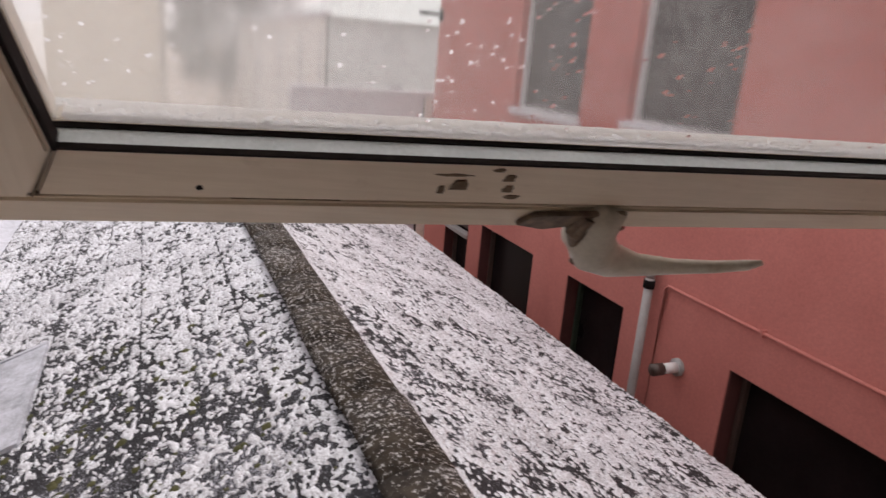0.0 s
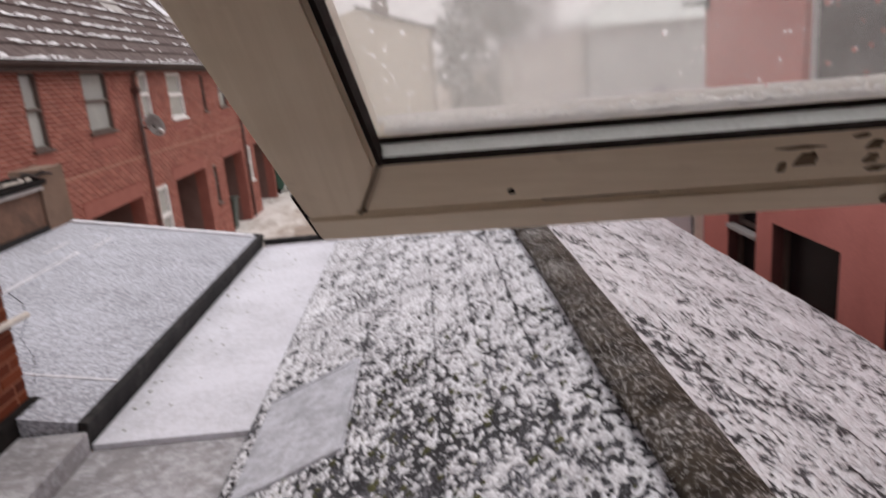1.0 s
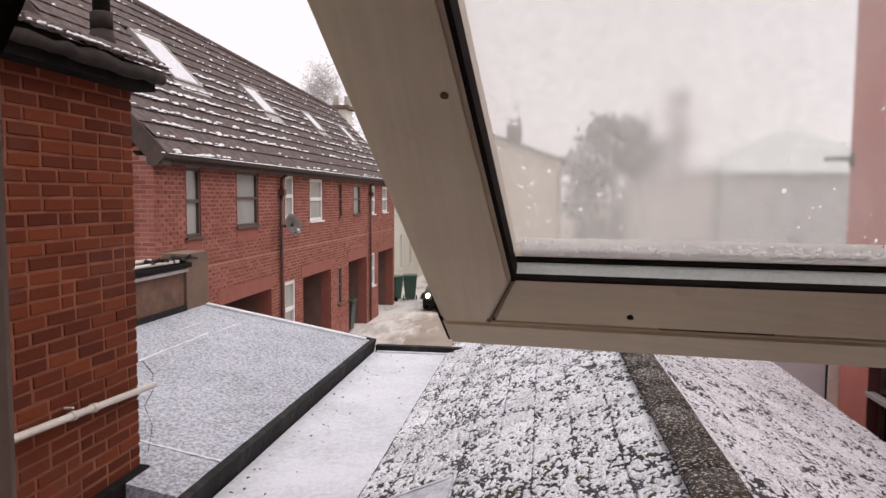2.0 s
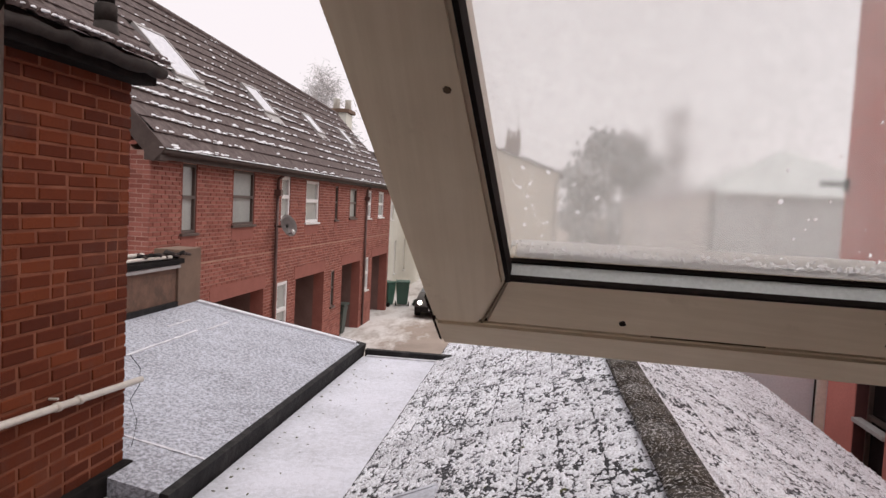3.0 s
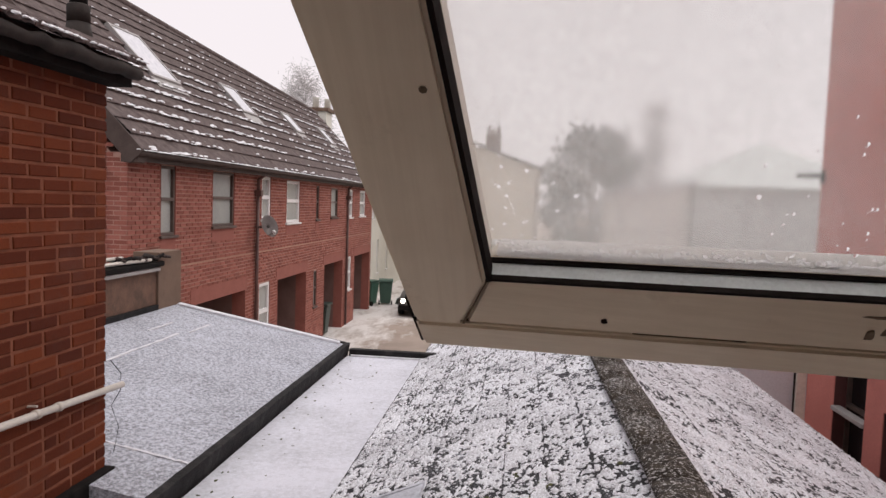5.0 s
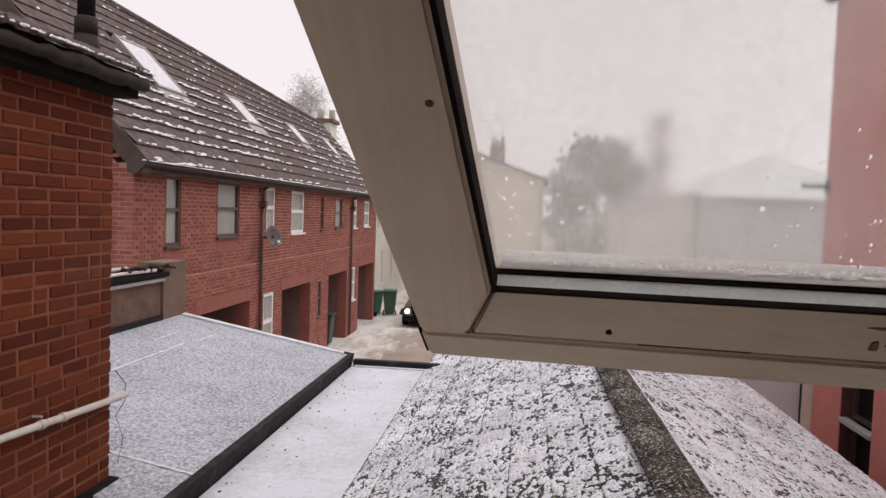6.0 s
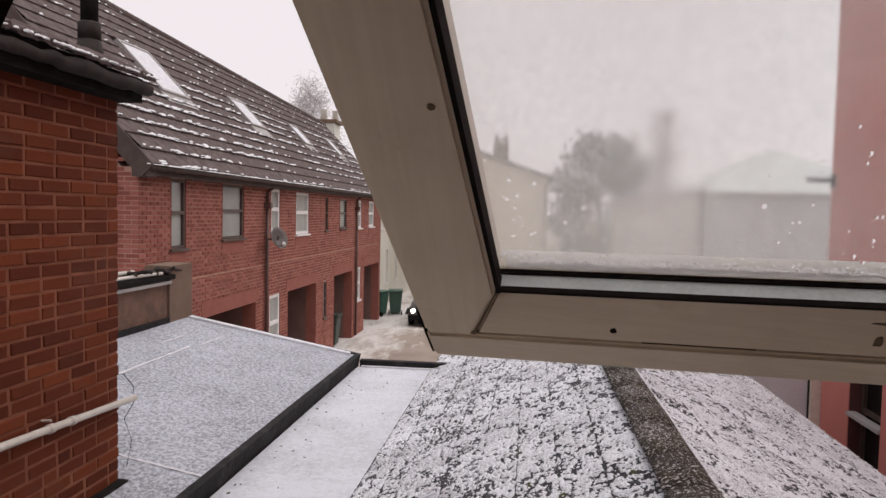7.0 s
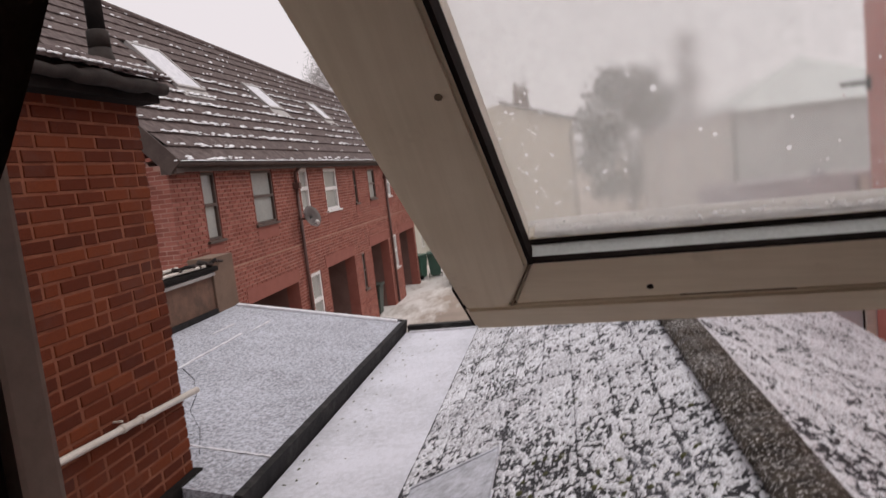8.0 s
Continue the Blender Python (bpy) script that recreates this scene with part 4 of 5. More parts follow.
while s < 6.2:
    y = near_y + (0.16 if course % 2 else 0.0)
    while y < far_y:
        top = ridge_s(y)
        if s < top - 0.1 and not any(l[0] - 0.2 < y < l[1] - 0.1 and l[2] - 0.15 < s < l[3] - 0.15 for l in LIGHTS):
            m = Matrix.Translation(roof_pt(s, y, -0.02)) @ tile_axes @ pose(0, 0, rng.uniform(0, 0.006), rng.uniform(-0.5, 0.3), rng.uniform(-0.6, 0.6), rng.uniform(-0.4, 0.4))
            if count < 300 and y < 15.5 and s < 4.6:
                ob = new("roof_tile", tile_data)
                ob.parent = mroof
                ob.matrix_basis = m
                count += 1
            else:
                k = len(rest_v)
                rest_v += [m @ v.co for v in tile_data.vertices]
                rest_f += [tuple(k + i for i in q.vertices) for q in tile_data.polygons]
            # snow clings just above the tile tails, more of it in the lower courses
            chance = (0.30 if s < 0.45 and y > near_y + 2.2 else 0.84 if s < 3.0 else 0.42) * (0.35 + 1.3 * float(lattice(np.array(y * 0.9), np.array(s * 1.1), 77)))
            while rng.random() < chance:
                p = roof_pt(s + rng.uniform(0.0, 0.07), y + rng.uniform(0, W), 0.018)
                lump(snow_v, snow_f, p, rng.uniform(0.016, 0.046) * (1.5 if s < 3.0 else 0.9), rng.uniform(0.018, 0.085) * (1.5 if s < 3.0 else 0.9), rng.uniform(0.014, 0.042), 7)
                chance *= 0.86
        y += W
    s += G
    course += 1
tagged(quads("tiling", rest_v, rest_f, "tile", mroof), kind="stuff")
tagged(quads("tile_snow", snow_v, snow_f, "tile_snow", None, True), "lumps of snow clinging to brown roof tiles", "snow", kind="stuff")
vs, fs = [], []
y = near_y
while y < far_y:
    lump(vs, fs, roof_pt(-0.02, y, 0.012), 0.03 * rng.uniform(0.5, 1.2), 0.10, 0.022 * rng.uniform(0.5, 1.3), 6)
    y += rng.uniform(0.07, 0.16)
tagged(quads("gutter_snow", vs, fs, "tile_snow", None, True), "thin line of snow on the gutter edge", "snow", kind="stuff")
rb = bmesh.new()
tube_into(rb, [roof_pt(ridge_s(near_y + (far_y - near_y) * k / 40) + 0.02, near_y + (far_y - near_y) * k / 40, 0.0) for k in range(41)], 0.09, 8)
part("ridge", rb, "tile", mroof, "line of ridge tiles", True)
for l in LIGHTS:
    sk = new("skylight")
    sk.parent = mews
    fr = bmesh.new()
    ax = Matrix.Translation(roof_pt(0, 0, 0)) @ tile_axes
    for a0, a1, b0, b1 in ((l[0], l[0] + 0.06, l[2], l[3]), (l[1] - 0.06, l[1], l[2], l[3]), (l[0] + 0.06, l[1] - 0.06, l[2], l[2] + 0.06), (l[0] + 0.06, l[1] - 0.06, l[3] - 0.06, l[3])):
        box_into(fr, a0, a1, b0, b1, -0.03, 0.07, ax)
    part("frame", fr, "grey_pipe", sk)
    part("pane", box(l[0] + 0.06, l[1] - 0.06, l[2] + 0.06, l[3] - 0.06, 0.03, 0.05, 0.0, ax), "snow", sk, "pane covered with white snow")
    part("apron", box(l[0] - 0.05, l[1] + 0.05, l[2] - 0.28, l[2] - 0.003, 0.012, 0.024, 0.0, ax), "grey_pipe", sk, "lead apron")
barge = bmesh.new()
box_into(barge, near_y - 0.03, near_y, -0.06, 5.75, -0.24, 0.05, Matrix.Translation(roof_pt(0, 0, 0)) @ tile_axes)
part("barge_board", barge, "barge", mroof, "dark barge board")
part("soffit_box", box(-5.99, -5.72, near_y, MY0 - 0.004, 4.86, 5.03, 0.004), "barge", mroof)
part("fascia", box(-5.80, -5.775, near_y, far_y, 4.88, 5.06, 0.0), "barge", mews, "brown fascia board")
part("soffit", box(-5.999, -5.802, MY0, far_y, 4.90, 4.93, 0.0), "fascia", mews)
part("gutter", tube([(-5.715, near_y, 5.0), (-5.715, far_y, 5.0)], 0.05, 10), "barge", mews, "brown gutter", True)

dish = thing("satellite_dish", "grey satellite dish on a wall bracket", "satellite dish")
db = bmesh.new()
rings = [[db.verts.new((0.235 * r * math.cos(t * math.pi / 9), 0.26 * r * math.sin(t * math.pi / 9), 0.07 * r * r)) for t in range(18)] for r in (0.12, 0.4, 0.7, 1.0)]
db.faces.new(rings[0])
for p, q in zip(rings, rings[1:]):
    for k in range(18):
        db.faces.new((p[k], p[(k + 1) % 18], q[(k + 1) % 18], q[k]))
bmesh.ops.solidify(db, geom=db.faces[:], thickness=0.012)
db.transform(Matrix.Translation((MX + 0.36, 15.12, 3.74)) @ pose(0, 0, 0, 68, 0, 62))
part("reflector", db, "dish", dish, "", True)
part("bracket", tube([(MX, 15.3, 3.72), (MX + 0.34, 15.16, 3.72)], 0.025, 8), "pipe_brown", dish)
part("feed_arm", tube([(MX + 0.36, 15.1, 3.56), (MX + 0.62, 14.85, 3.62)], 0.012, 8), "dish", dish)
part("receiver", tube([(MX + 0.62, 14.86, 3.62), (MX + 0.57, 14.92, 3.66)], 0.035, 10), "white", dish, "pale receiver head")


def wheelie_bin(x, y, turn, material, label):
    b = thing("wheelie_bin", label, "bin", "wheelie bins in the mews", at=pose(x, y, 0, 0, 0, turn))
    body = bmesh.new()
    bot = [body.verts.new(v) for v in ((-0.22, -0.25, 0.06), (0.22, -0.25, 0.06), (0.22, 0.22, 0.06), (-0.22, 0.22, 0.06))]
    top = [body.verts.new(v) for v in ((-0.29, -0.33, 0.98), (0.29, -0.33, 0.98), (0.29, 0.33, 0.98), (-0.29, 0.33, 0.98))]
    body.faces.new(bot[::-1])
    body.faces.new(top)
    for i in range(4):
        j = (i + 1) % 4
        body.faces.new((bot[i], bot[j], top[j], top[i]))
    bmesh.ops.bevel(body, geom=body.edges[:], offset=0.03, segments=2, affect='EDGES')
    part("body", body, material, b)
    part("lid", box(-0.31, 0.31, -0.37, 0.35, 0.99, 1.06, 0.025), material, b, "hinged lid")
    part("handle", tube([(-0.24, 0.37, 1.0), (0.24, 0.37, 1.0)], 0.018, 8), material, b)
    for sx in (-0.27, 0.27):
        part("wheel", tube([(sx - 0.025, 0.24, 0.1), (sx + 0.025, 0.24, 0.1)], 0.1, 14), "black", b)
    return b


wheelie_bin(-6.22, 28.75, 160, "bin", "dark green wheelie bin against the white house wall")
wheelie_bin(-5.62, 29.3, 190, "bin", "bright green wheelie bin in front of the white house")
wheelie_bin(-6.35, 21.75, 90, "dark_bin", "dark wheelie bin inside the carport opening")
wheelie_bin(-6.7, 17.25, 80, "dark_bin", "black wheelie bin in the shaded carport")
part("label", box(-0.07, 0.07, -0.345, -0.34, 0.72, 0.86), "white", bpy.data.objects["wheelie_bin"], "pale sticker")

# ---- white house beyond the mews ----
white = thing("white_house", "white rendered house with tall narrow windows", "house")
wh = [(30.2, 30.7, 1.0, 2.6), (32.3, 32.8, 1.0, 2.6), (34.6, 35.1, 1.0, 2.6), (31.2, 31.8, 3.6, 5.0), (34.0, 34.6, 3.6, 5.0)]
wall_shell("wall", 28.6, 40.0, 0.0, 5.4, wh, -0.3, 0.0, lambda a, b, c: (-6.7 + c, a, b), "white_render", white)
for h in wh:
    window_unit(white, *h, "white", -6.7)
part("side_wall", box(-12.0, -7.002, 28.6, 28.9, 0.0, 5.4), "white_render", white)
rb = bmesh.new()
v = [rb.verts.new(p) for p in ((-6.5, 28.4, 5.35), (-6.5, 40.2, 5.35), (-9.5, 40.2, 7.2), (-9.5, 28.4, 7.2), (-12.5, 28.4, 5.35), (-12.5, 40.2, 5.35))]
rb.faces.new((v[0], v[1], v[2], v[3]))
rb.faces.new((v[3], v[2], v[5], v[4]))
bmesh.ops.solidify(rb, geom=rb.faces[:], thickness=0.12)
part("roof", rb, "tile", white, "dark tiled roof")
stack = thing("chimney", "pale chimney stack with two pots above the roofs", "chimney")
part("stack", box(-9.15, -8.35, 29.0, 29.9, 5.5, 8.12, 0.01), "white_render", stack)
part("cap", box(-9.27, -8.23, 28.9, 30.0, 8.125, 8.28, 0.03), "tan", stack, "projecting cap")
for k in (28.0 + 1.25, 28.0 + 1.68):
    part("pot", tube([(-8.75 + (k - 29.4) * 0.9, k, 8.27), (-8.75 + (k - 29.4) * 0.9, k, 8.68), (-8.75 + (k - 29.4) * 0.9, k, 8.73)], [0.15, 0.13, 0.17], 12), "white_render", stack, "pale chimney pot", True)
heap = thing("garden_clutter", "low heap of dark sacks beside the bins", "clutter")
for k in range(6):
    vs, fs = [], []
    lump(vs, fs, (-4.9 + 0.28 * k, 29.5 + 0.2 * (k % 3), 0.0), 0.28, 0.28, 0.35 + 0.08 * (k % 3), 8)
    quads("sack", vs, fs, "dark_bin", heap, True)

def car(x, y):
    """A small dark hatchback, nose towards the houses, with its lights on."""
    k = thing("car", "small dark hatchback with lit headlights in the lane", "car", at=pose(x, y, 0))
    body = bmesh.new()
    rows = []
    for yy, w, z0, z1 in ((0.0, 0.72, 0.32, 0.62), (0.12, 0.82, 0.24, 0.74), (0.9, 0.86, 0.22, 0.88), (1.3, 0.87, 0.22, 0.93), (3.3, 0.87, 0.22, 0.95), (3.75, 0.84, 0.25, 0.92), (3.9, 0.76, 0.34, 0.80)):
        rows.append([body.verts.new(p) for p in ((-w, yy, z0), (w, yy, z0), (w + 0.02, yy, (z0 + z1) / 2), (w - 0.05, yy, z1), (-w + 0.05, yy, z1), (-w - 0.02, yy, (z0 + z1) / 2))])
    for p, q in zip(rows, rows[1:]):
        for i in range(6):
            body.faces.new((p[i], p[(i + 1) % 6], q[(i + 1) % 6], q[i]))
    body.faces.new(rows[0][::-1])
    body.faces.new(rows[-1])
    bmesh.ops.recalc_face_normals(body, faces=body.faces[:])
    bmesh.ops.bevel(body, geom=body.edges[:], offset=0.03, segments=2, affect='EDGES')
    part("body", body, "car", k, "", True)
    cab = bmesh.new()
    lo = [cab.verts.new(p) for p in ((-0.78, 1.05, 0.90), (0.78, 1.05, 0.90), (0.78, 3.75, 0.92), (-0.78, 3.75, 0.92))]
    hi = [cab.verts.new(p) for p in ((-0.60, 1.75, 1.44), (0.60, 1.75, 1.44), (0.60, 3.35, 1.44), (-0.60, 3.35, 1.44))]
    cab.faces.new(hi)
    for i in range(4):
        j = (i + 1) % 4
        cab.faces.new((lo[i], lo[j], hi[j], hi[i]))
    bmesh.ops.recalc_face_normals(cab, faces=cab.faces[:])
    part("windows", cab, "pane", k, "dark glass all round")
    part("roof_panel", box(-0.62, 0.62, 1.72, 3.38, 1.44, 1.48, 0.015), "car", k)
    part("bumper", box(-0.80, 0.80, -0.06, 0.06, 0.26, 0.46, 0.03), "black", k)
    part("grille", box(-0.34, 0.34, -0.02, 0.01, 0.50, 0.60, 0.01), "black", k)
    part("number_plate", box(-0.26, 0.26, -0.075, -0.062, 0.33, 0.43, 0.0), "white", k, "plain pale plate")
    for sx in (-0.62, 0.62):
        part("headlight", tube([(sx, 0.06, 0.62), (sx, -0.02, 0.62), (sx, -0.045, 0.62)], [0.085, 0.085, 0.06], 14), "headlamp", k, "lit round headlight", True)
    for sx in (-0.80, 0.80):
        for wy in (0.72, 3.1):
            wheel = new("wheel")
            wheel.parent = k
            part("tyre", tube([(sx - 0.09, wy, 0.30), (sx + 0.09, wy, 0.30)], 0.30, 20), "black", wheel)
            part("rim", tube([(sx - 0.095, wy, 0.30), (sx + 0.095, wy, 0.30)], 0.19, 14), "grey_pipe", wheel)
    return k


car(-3.71, 26.15)

# ---- pink house across the yard ----
PX = 4.5
pink = thing("pink_house", "salmon pink rendered house wall with recessed windows", "house")
LOWW = [(9.3, 10.2, 0.9, 2.6), (7.33, 8.86, 0.9, 2.05), (5.44, 6.52, 0.9, 2.05), (2.3, 3.97, 0.9, 2.05)]
UPW = [(6.72, 8.28, 3.78, 5.3), (4.44, 5.88, 3.88, 5.4)]
wall_shell("wall", -2.0, 11.1, 0.0, 8.5, LOWW + UPW, 0.0, 0.3, lambda a, b, c: (PX + c, a, b), "pink", pink)
part("end_wall", box(PX + 0.302, PX + 6.0, 10.8, 11.1, 0.0, 8.5), "pink", pink)
part("inner_wall", box(PX + 1.4, PX + 1.5, -2.0, 10.7, 0.0, 8.5), "dark", pink)
part("roof_edge", box(PX - 0.12, PX + 6.0, -2.1, 11.2, 8.502, 8.7, 0.01), "fascia", pink)
for k, h in enumerate(LOWW):
    f = window_unit(pink, *h, "brown" if k != 2 else "green_dark", PX, -1.0, True, k == 0, 0.2, "pane_dark")
for h in UPW:
    f = window_unit(pink, *h, "white", PX, -1.0, True, False, 0.12, "pane_grey")
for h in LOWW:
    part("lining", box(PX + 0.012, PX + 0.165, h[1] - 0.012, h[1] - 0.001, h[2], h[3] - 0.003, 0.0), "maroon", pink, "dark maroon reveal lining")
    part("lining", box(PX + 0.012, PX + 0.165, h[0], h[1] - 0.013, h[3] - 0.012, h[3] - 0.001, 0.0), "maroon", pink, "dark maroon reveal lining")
vs, fs = [], []
for h in UPW + LOWW[:1]:
    y = h[0]
    while y < h[1]:
        lump(vs, fs, (PX - 0.02, y, h[2] - 0.006), 0.05, 0.12, rng.uniform(0.02, 0.06), 7)
        y += 0.1
tagged(quads("sill_snow", vs, fs, "snow", None, True), "snow lying on window sills", "snow", kind="stuff")
part("transom_snow", box(PX - 0.03, PX + 0.1, 9.3, 10.2, 1.70, 1.76, 0.01), "grey_pipe", pink, "grey transom ledge")
rain = thing("downpipe", "grey downpipe with a pink-painted pipe beside it", "pipe")
part("pipe", tube([(PX - 0.09, 5.02, 0.0), (PX - 0.09, 5.02, 2.52)], 0.045, 12), "grey_pipe", rain, "", True)
part("collar", tube([(PX - 0.09, 5.02, 2.42), (PX - 0.09, 5.02, 2.50)], 0.056, 12), "black", rain, "dark collar", True)
part("elbow", tube([(PX - 0.09, 5.02, 2.52), (PX - 0.08, 5.02, 2.62), (PX + 0.02, 5.02, 2.70)], 0.045, 12), "grey_pipe", rain, "", True)
gas = thing("gas_pipe", "thin pink-painted pipe running along the wall", "pipe")
part("pipe", tube([(PX - 0.03, 4.86, 0.4), (PX - 0.03, 4.86, 2.46), (PX - 0.03, 4.82, 2.50), (PX - 0.03, 0.0, 2.48)], 0.016, 8), "pink", gas, "", True)
for yy in (1.5, 2.6, 3.7):
    part("clip", box(PX - 0.052, PX - 0.001, yy - 0.012, yy + 0.012, 2.46, 2.525, 0.003), "pink", gas)
bracket = thing("wall_bracket", "dark metal bracket sticking out from the pink wall end", "bracket")
part("arm", box(PX - 0.38, PX - 0.001, 11.0, 11.06, 4.98, 5.04, 0.006), "black", bracket)
part("plate", box(PX - 0.02, PX - 0.0005, 10.95, 11.09, 4.9, 5.1, 0.003), "black", bracket)
gut = thing("gutter_end", "dark gutter end at the corner of the pink wall", "gutter")
part("gutter", tube([(PX - 0.09, 4.0, 7.86), (PX - 0.09, 11.16, 7.84)], 0.055, 10), "black", gut, "", True)
part("stop_end", box(PX - 0.15, PX - 0.001, 11.10, 11.18, 7.76, 7.88, 0.01), "black", gut)
boiler = thing("flue_terminal", "short white boiler flue with a dark open end", "flue")
part("pipe", tube([(PX - 0.0, 4.55, 1.80), (PX - 0.20, 4.55, 1.80)], 0.05, 16), "white", boiler, "", True)
part("wall_plate", tube([(PX - 0.03, 4.55, 1.80), (PX + 0.01, 4.55, 1.80)], 0.085, 18), "grey_pipe", boiler, "round grey wall plate", True)
part("end_cap", tube([(PX - 0.19, 4.55, 1.80), (PX - 0.30, 4.55, 1.80)], 0.058, 16), "brown", boiler, "dark rusty end", True)

# ---- grey sheds, cream house and trees beyond, coloured pale for haze ----
grey = thing("grey_building", "large pale grey clad building", "building")
part("wall", box(6.2, 13.2, 26.0, 34.0, 0.0, 5.4, 0.02), "grey_clad", grey)
gb = bmesh.new()
v = [gb.verts.new(p) for p in ((5.9, 25.8, 5.35), (13.5, 25.8, 5.35), (9.7, 29.9, 7.3), (9.7, 30.0, 7.3), (5.9, 34.2, 5.35), (13.5, 34.2, 5.35))]
gb.faces.new((v[0], v[1], v[2]))
gb.faces.new((v[4], v[3], v[5]))
gb.faces.new((v[0], v[2], v[3], v[4]))
gb.faces.new((v[1], v[5], v[3], v[2]))
part("roof", gb, "grey_clad", grey, "roof paled to stand in for haze")
part("window", box(8.6, 9.1, 25.96, 25.99, 2.0, 3.0), "pane", grey)
shed = thing("pale_shed", "pale panelled shed with a snowy low roof", "shed")
sb = bmesh.new()
pts = [(3.45, 0), (5.9, 0), (5.9, 5.32), (3.45, 4.92)]
lo = [sb.verts.new((x, 25.2, z)) for x, z in pts]
hi = [sb.verts.new((x, 30.0, z)) for x, z in pts]
sb.faces.new(lo)
sb.faces.new(hi[::-1])
for i in range(4):
    sb.faces.new((lo[i], hi[i], hi[(i + 1) % 4], lo[(i + 1) % 4]))
bmesh.ops.recalc_face_normals(sb, faces=sb.faces[:])
part("wall", sb, "pale_clad", shed)
part("roof", box(-0.15, 2.65, 25.0, 30.2, 0.004, 0.17, 0.04, Matrix.Translation((3.45, 0, 4.92)) @ pose(0, 0, 0, 0, -9.27, 0)), "snow", shed, "snowy roof")
for k in range(4):
    part("panel_rib", box(3.6 + k * 0.7, 3.66 + k * 0.7, 25.13, 25.198, 0.0, 4.7, 0.0), "grey_clad", shed)
yard = thing("yard_wall", "grey rendered yard wall with a joint", "wall")
part("wall", box(2.3, 6.4, 12.2, 12.4, 0.0, 3.62, 0.01), "yard_grey", yard)
part("coping_snow", box(2.28, 6.4, 12.16, 12.44, 3.625, 3.70, 0.03), "snow", yard, "snow on the wall top")
part("joint", box(4.725, 4.745, 12.17, 12.198, 0.0, 3.6, 0.0), "fascia", yard, "dark open joint")
part("post", box(4.75, 4.90, 12.13, 12.198, 0.0, 3.6, 0.01), "white_render", yard, "pale corner post")
cream = thing("cream_house", "cream rendered gable house with a chimney", "house")
cg = bmesh.new()
pts = [(-3.6, 0), (0.83, 0), (0.83, 6.05), (-2.4, 7.2), (-3.6, 6.8)]
lo = [cg.verts.new((x, 32.0, z)) for x, z in pts]
hi = [cg.verts.new((x, 40.0, z)) for x, z in pts]
cg.faces.new(lo)
cg.faces.new(hi[::-1])
for i in range(5):
    j = (i + 1) % 5
    cg.faces.new((lo[i], hi[i], hi[j], lo[j]))
bmesh.ops.recalc_face_normals(cg, faces=cg.faces[:])
part("wall", cg, "cream", cream)
part("downpipe", tube([(0.7, 31.93, 0.0), (0.7, 31.93, 5.6), (0.85, 31.93, 5.85)], 0.06, 8), "grey_pipe", cream)
rb = bmesh.new()
box_into(rb, 0, 3.65, 31.8, 40.2, 0.0, 0.12, Matrix.Translation((-2.45, 0, 7.22)) @ pose(0, 0, 0, 0, 19.6, 0))
part("roof", rb, "tile", cream)
part("chimney", box(-1.75, -1.05, 33.0, 33.7, 6.5, 7.75, 0.01), "tan", cream)
for k in range(3):
    part("chimney_pot", tube([(-1.62 + 0.22 * k, 33.3, 7.74), (-1.62 + 0.22 * k, 33.3, 8.15 - 0.12 * (k % 2))], 0.08, 8), "tan", cream)
part("aerial", tube([(-1.2, 33.3, 7.7), (-1.2, 33.3, 9.0)], 0.02, 6), "grey_pipe", cream)


def tree(x, y, height, spread, seed, leafy, label):
    """A tapered trunk with limbs and twigs or a crown of many small clumps."""
    r = random.Random(seed)
    t = thing("tree", label, "tree", at=pose(x, y, 0))
    limbs = []
    bmt = bmesh.new()
    tube_into(bmt, [(0, 0, 0), (0.1, 0, height * 0.3), (0, 0.1, height * 0.62), (0.05, 0, height * 0.9)], [0.28, 0.22, 0.13, 0.04] if leafy else [0.22, 0.15, 0.07, 0.02], 9)
    for k in range(44 if leafy else 70):
        h = height * r.uniform(0.22, 0.9)
        ang = r.uniform(0, 6.283)
        ln = spread * (1.15 - h / height) * r.uniform(0.6, 1.2)
        rise = r.uniform(0.25, 0.8)
        if leafy:
            ln = spread * math.sqrt(max(0.05, 1.0 - ((h / height - 0.45) / 0.46) ** 2)) * r.uniform(0.6, 0.95)
            rise *= 0.35
        e = Vector((math.cos(ang) * ln, math.sin(ang) * ln, h + ln * rise))
        mid = Vector((e.x * 0.5, e.y * 0.5, h + (e.z - h) * 0.4))
        tube_into(bmt, [(0.05, 0.02, h), mid, e], [0.07, 0.045, 0.012] if leafy else [0.04, 0.025, 0.008], 6)
        limbs.append(((0.05, 0.02, h), mid, e))
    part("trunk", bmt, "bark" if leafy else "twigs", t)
    vs, fs = [], []
    for k in range(5200 if leafy else int(800 * spread)):
        a, mid, e = r.choice(limbs)
        p = Vector(mid).lerp(e, r.random() ** 0.6) + Vector((r.gauss(0, 0.35), r.gauss(0, 0.35), r.gauss(0, 0.35)))
        q = Euler((r.uniform(0, 6), r.uniform(0, 6), r.uniform(0, 6))).to_matrix()
        w, l = (0.10, 0.16) if leafy else (0.012, 0.32)
        k0 = len(vs)
        vs += [p + q @ Vector(v) for v in ((-w, -l, 0), (w, -l, 0.03), (w * 0.6, l, 0), (-w * 0.6, l, 0.03))]
        fs.append((k0, k0 + 1, k0 + 2, k0 + 3))
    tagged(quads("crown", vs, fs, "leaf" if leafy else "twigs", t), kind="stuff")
    return t


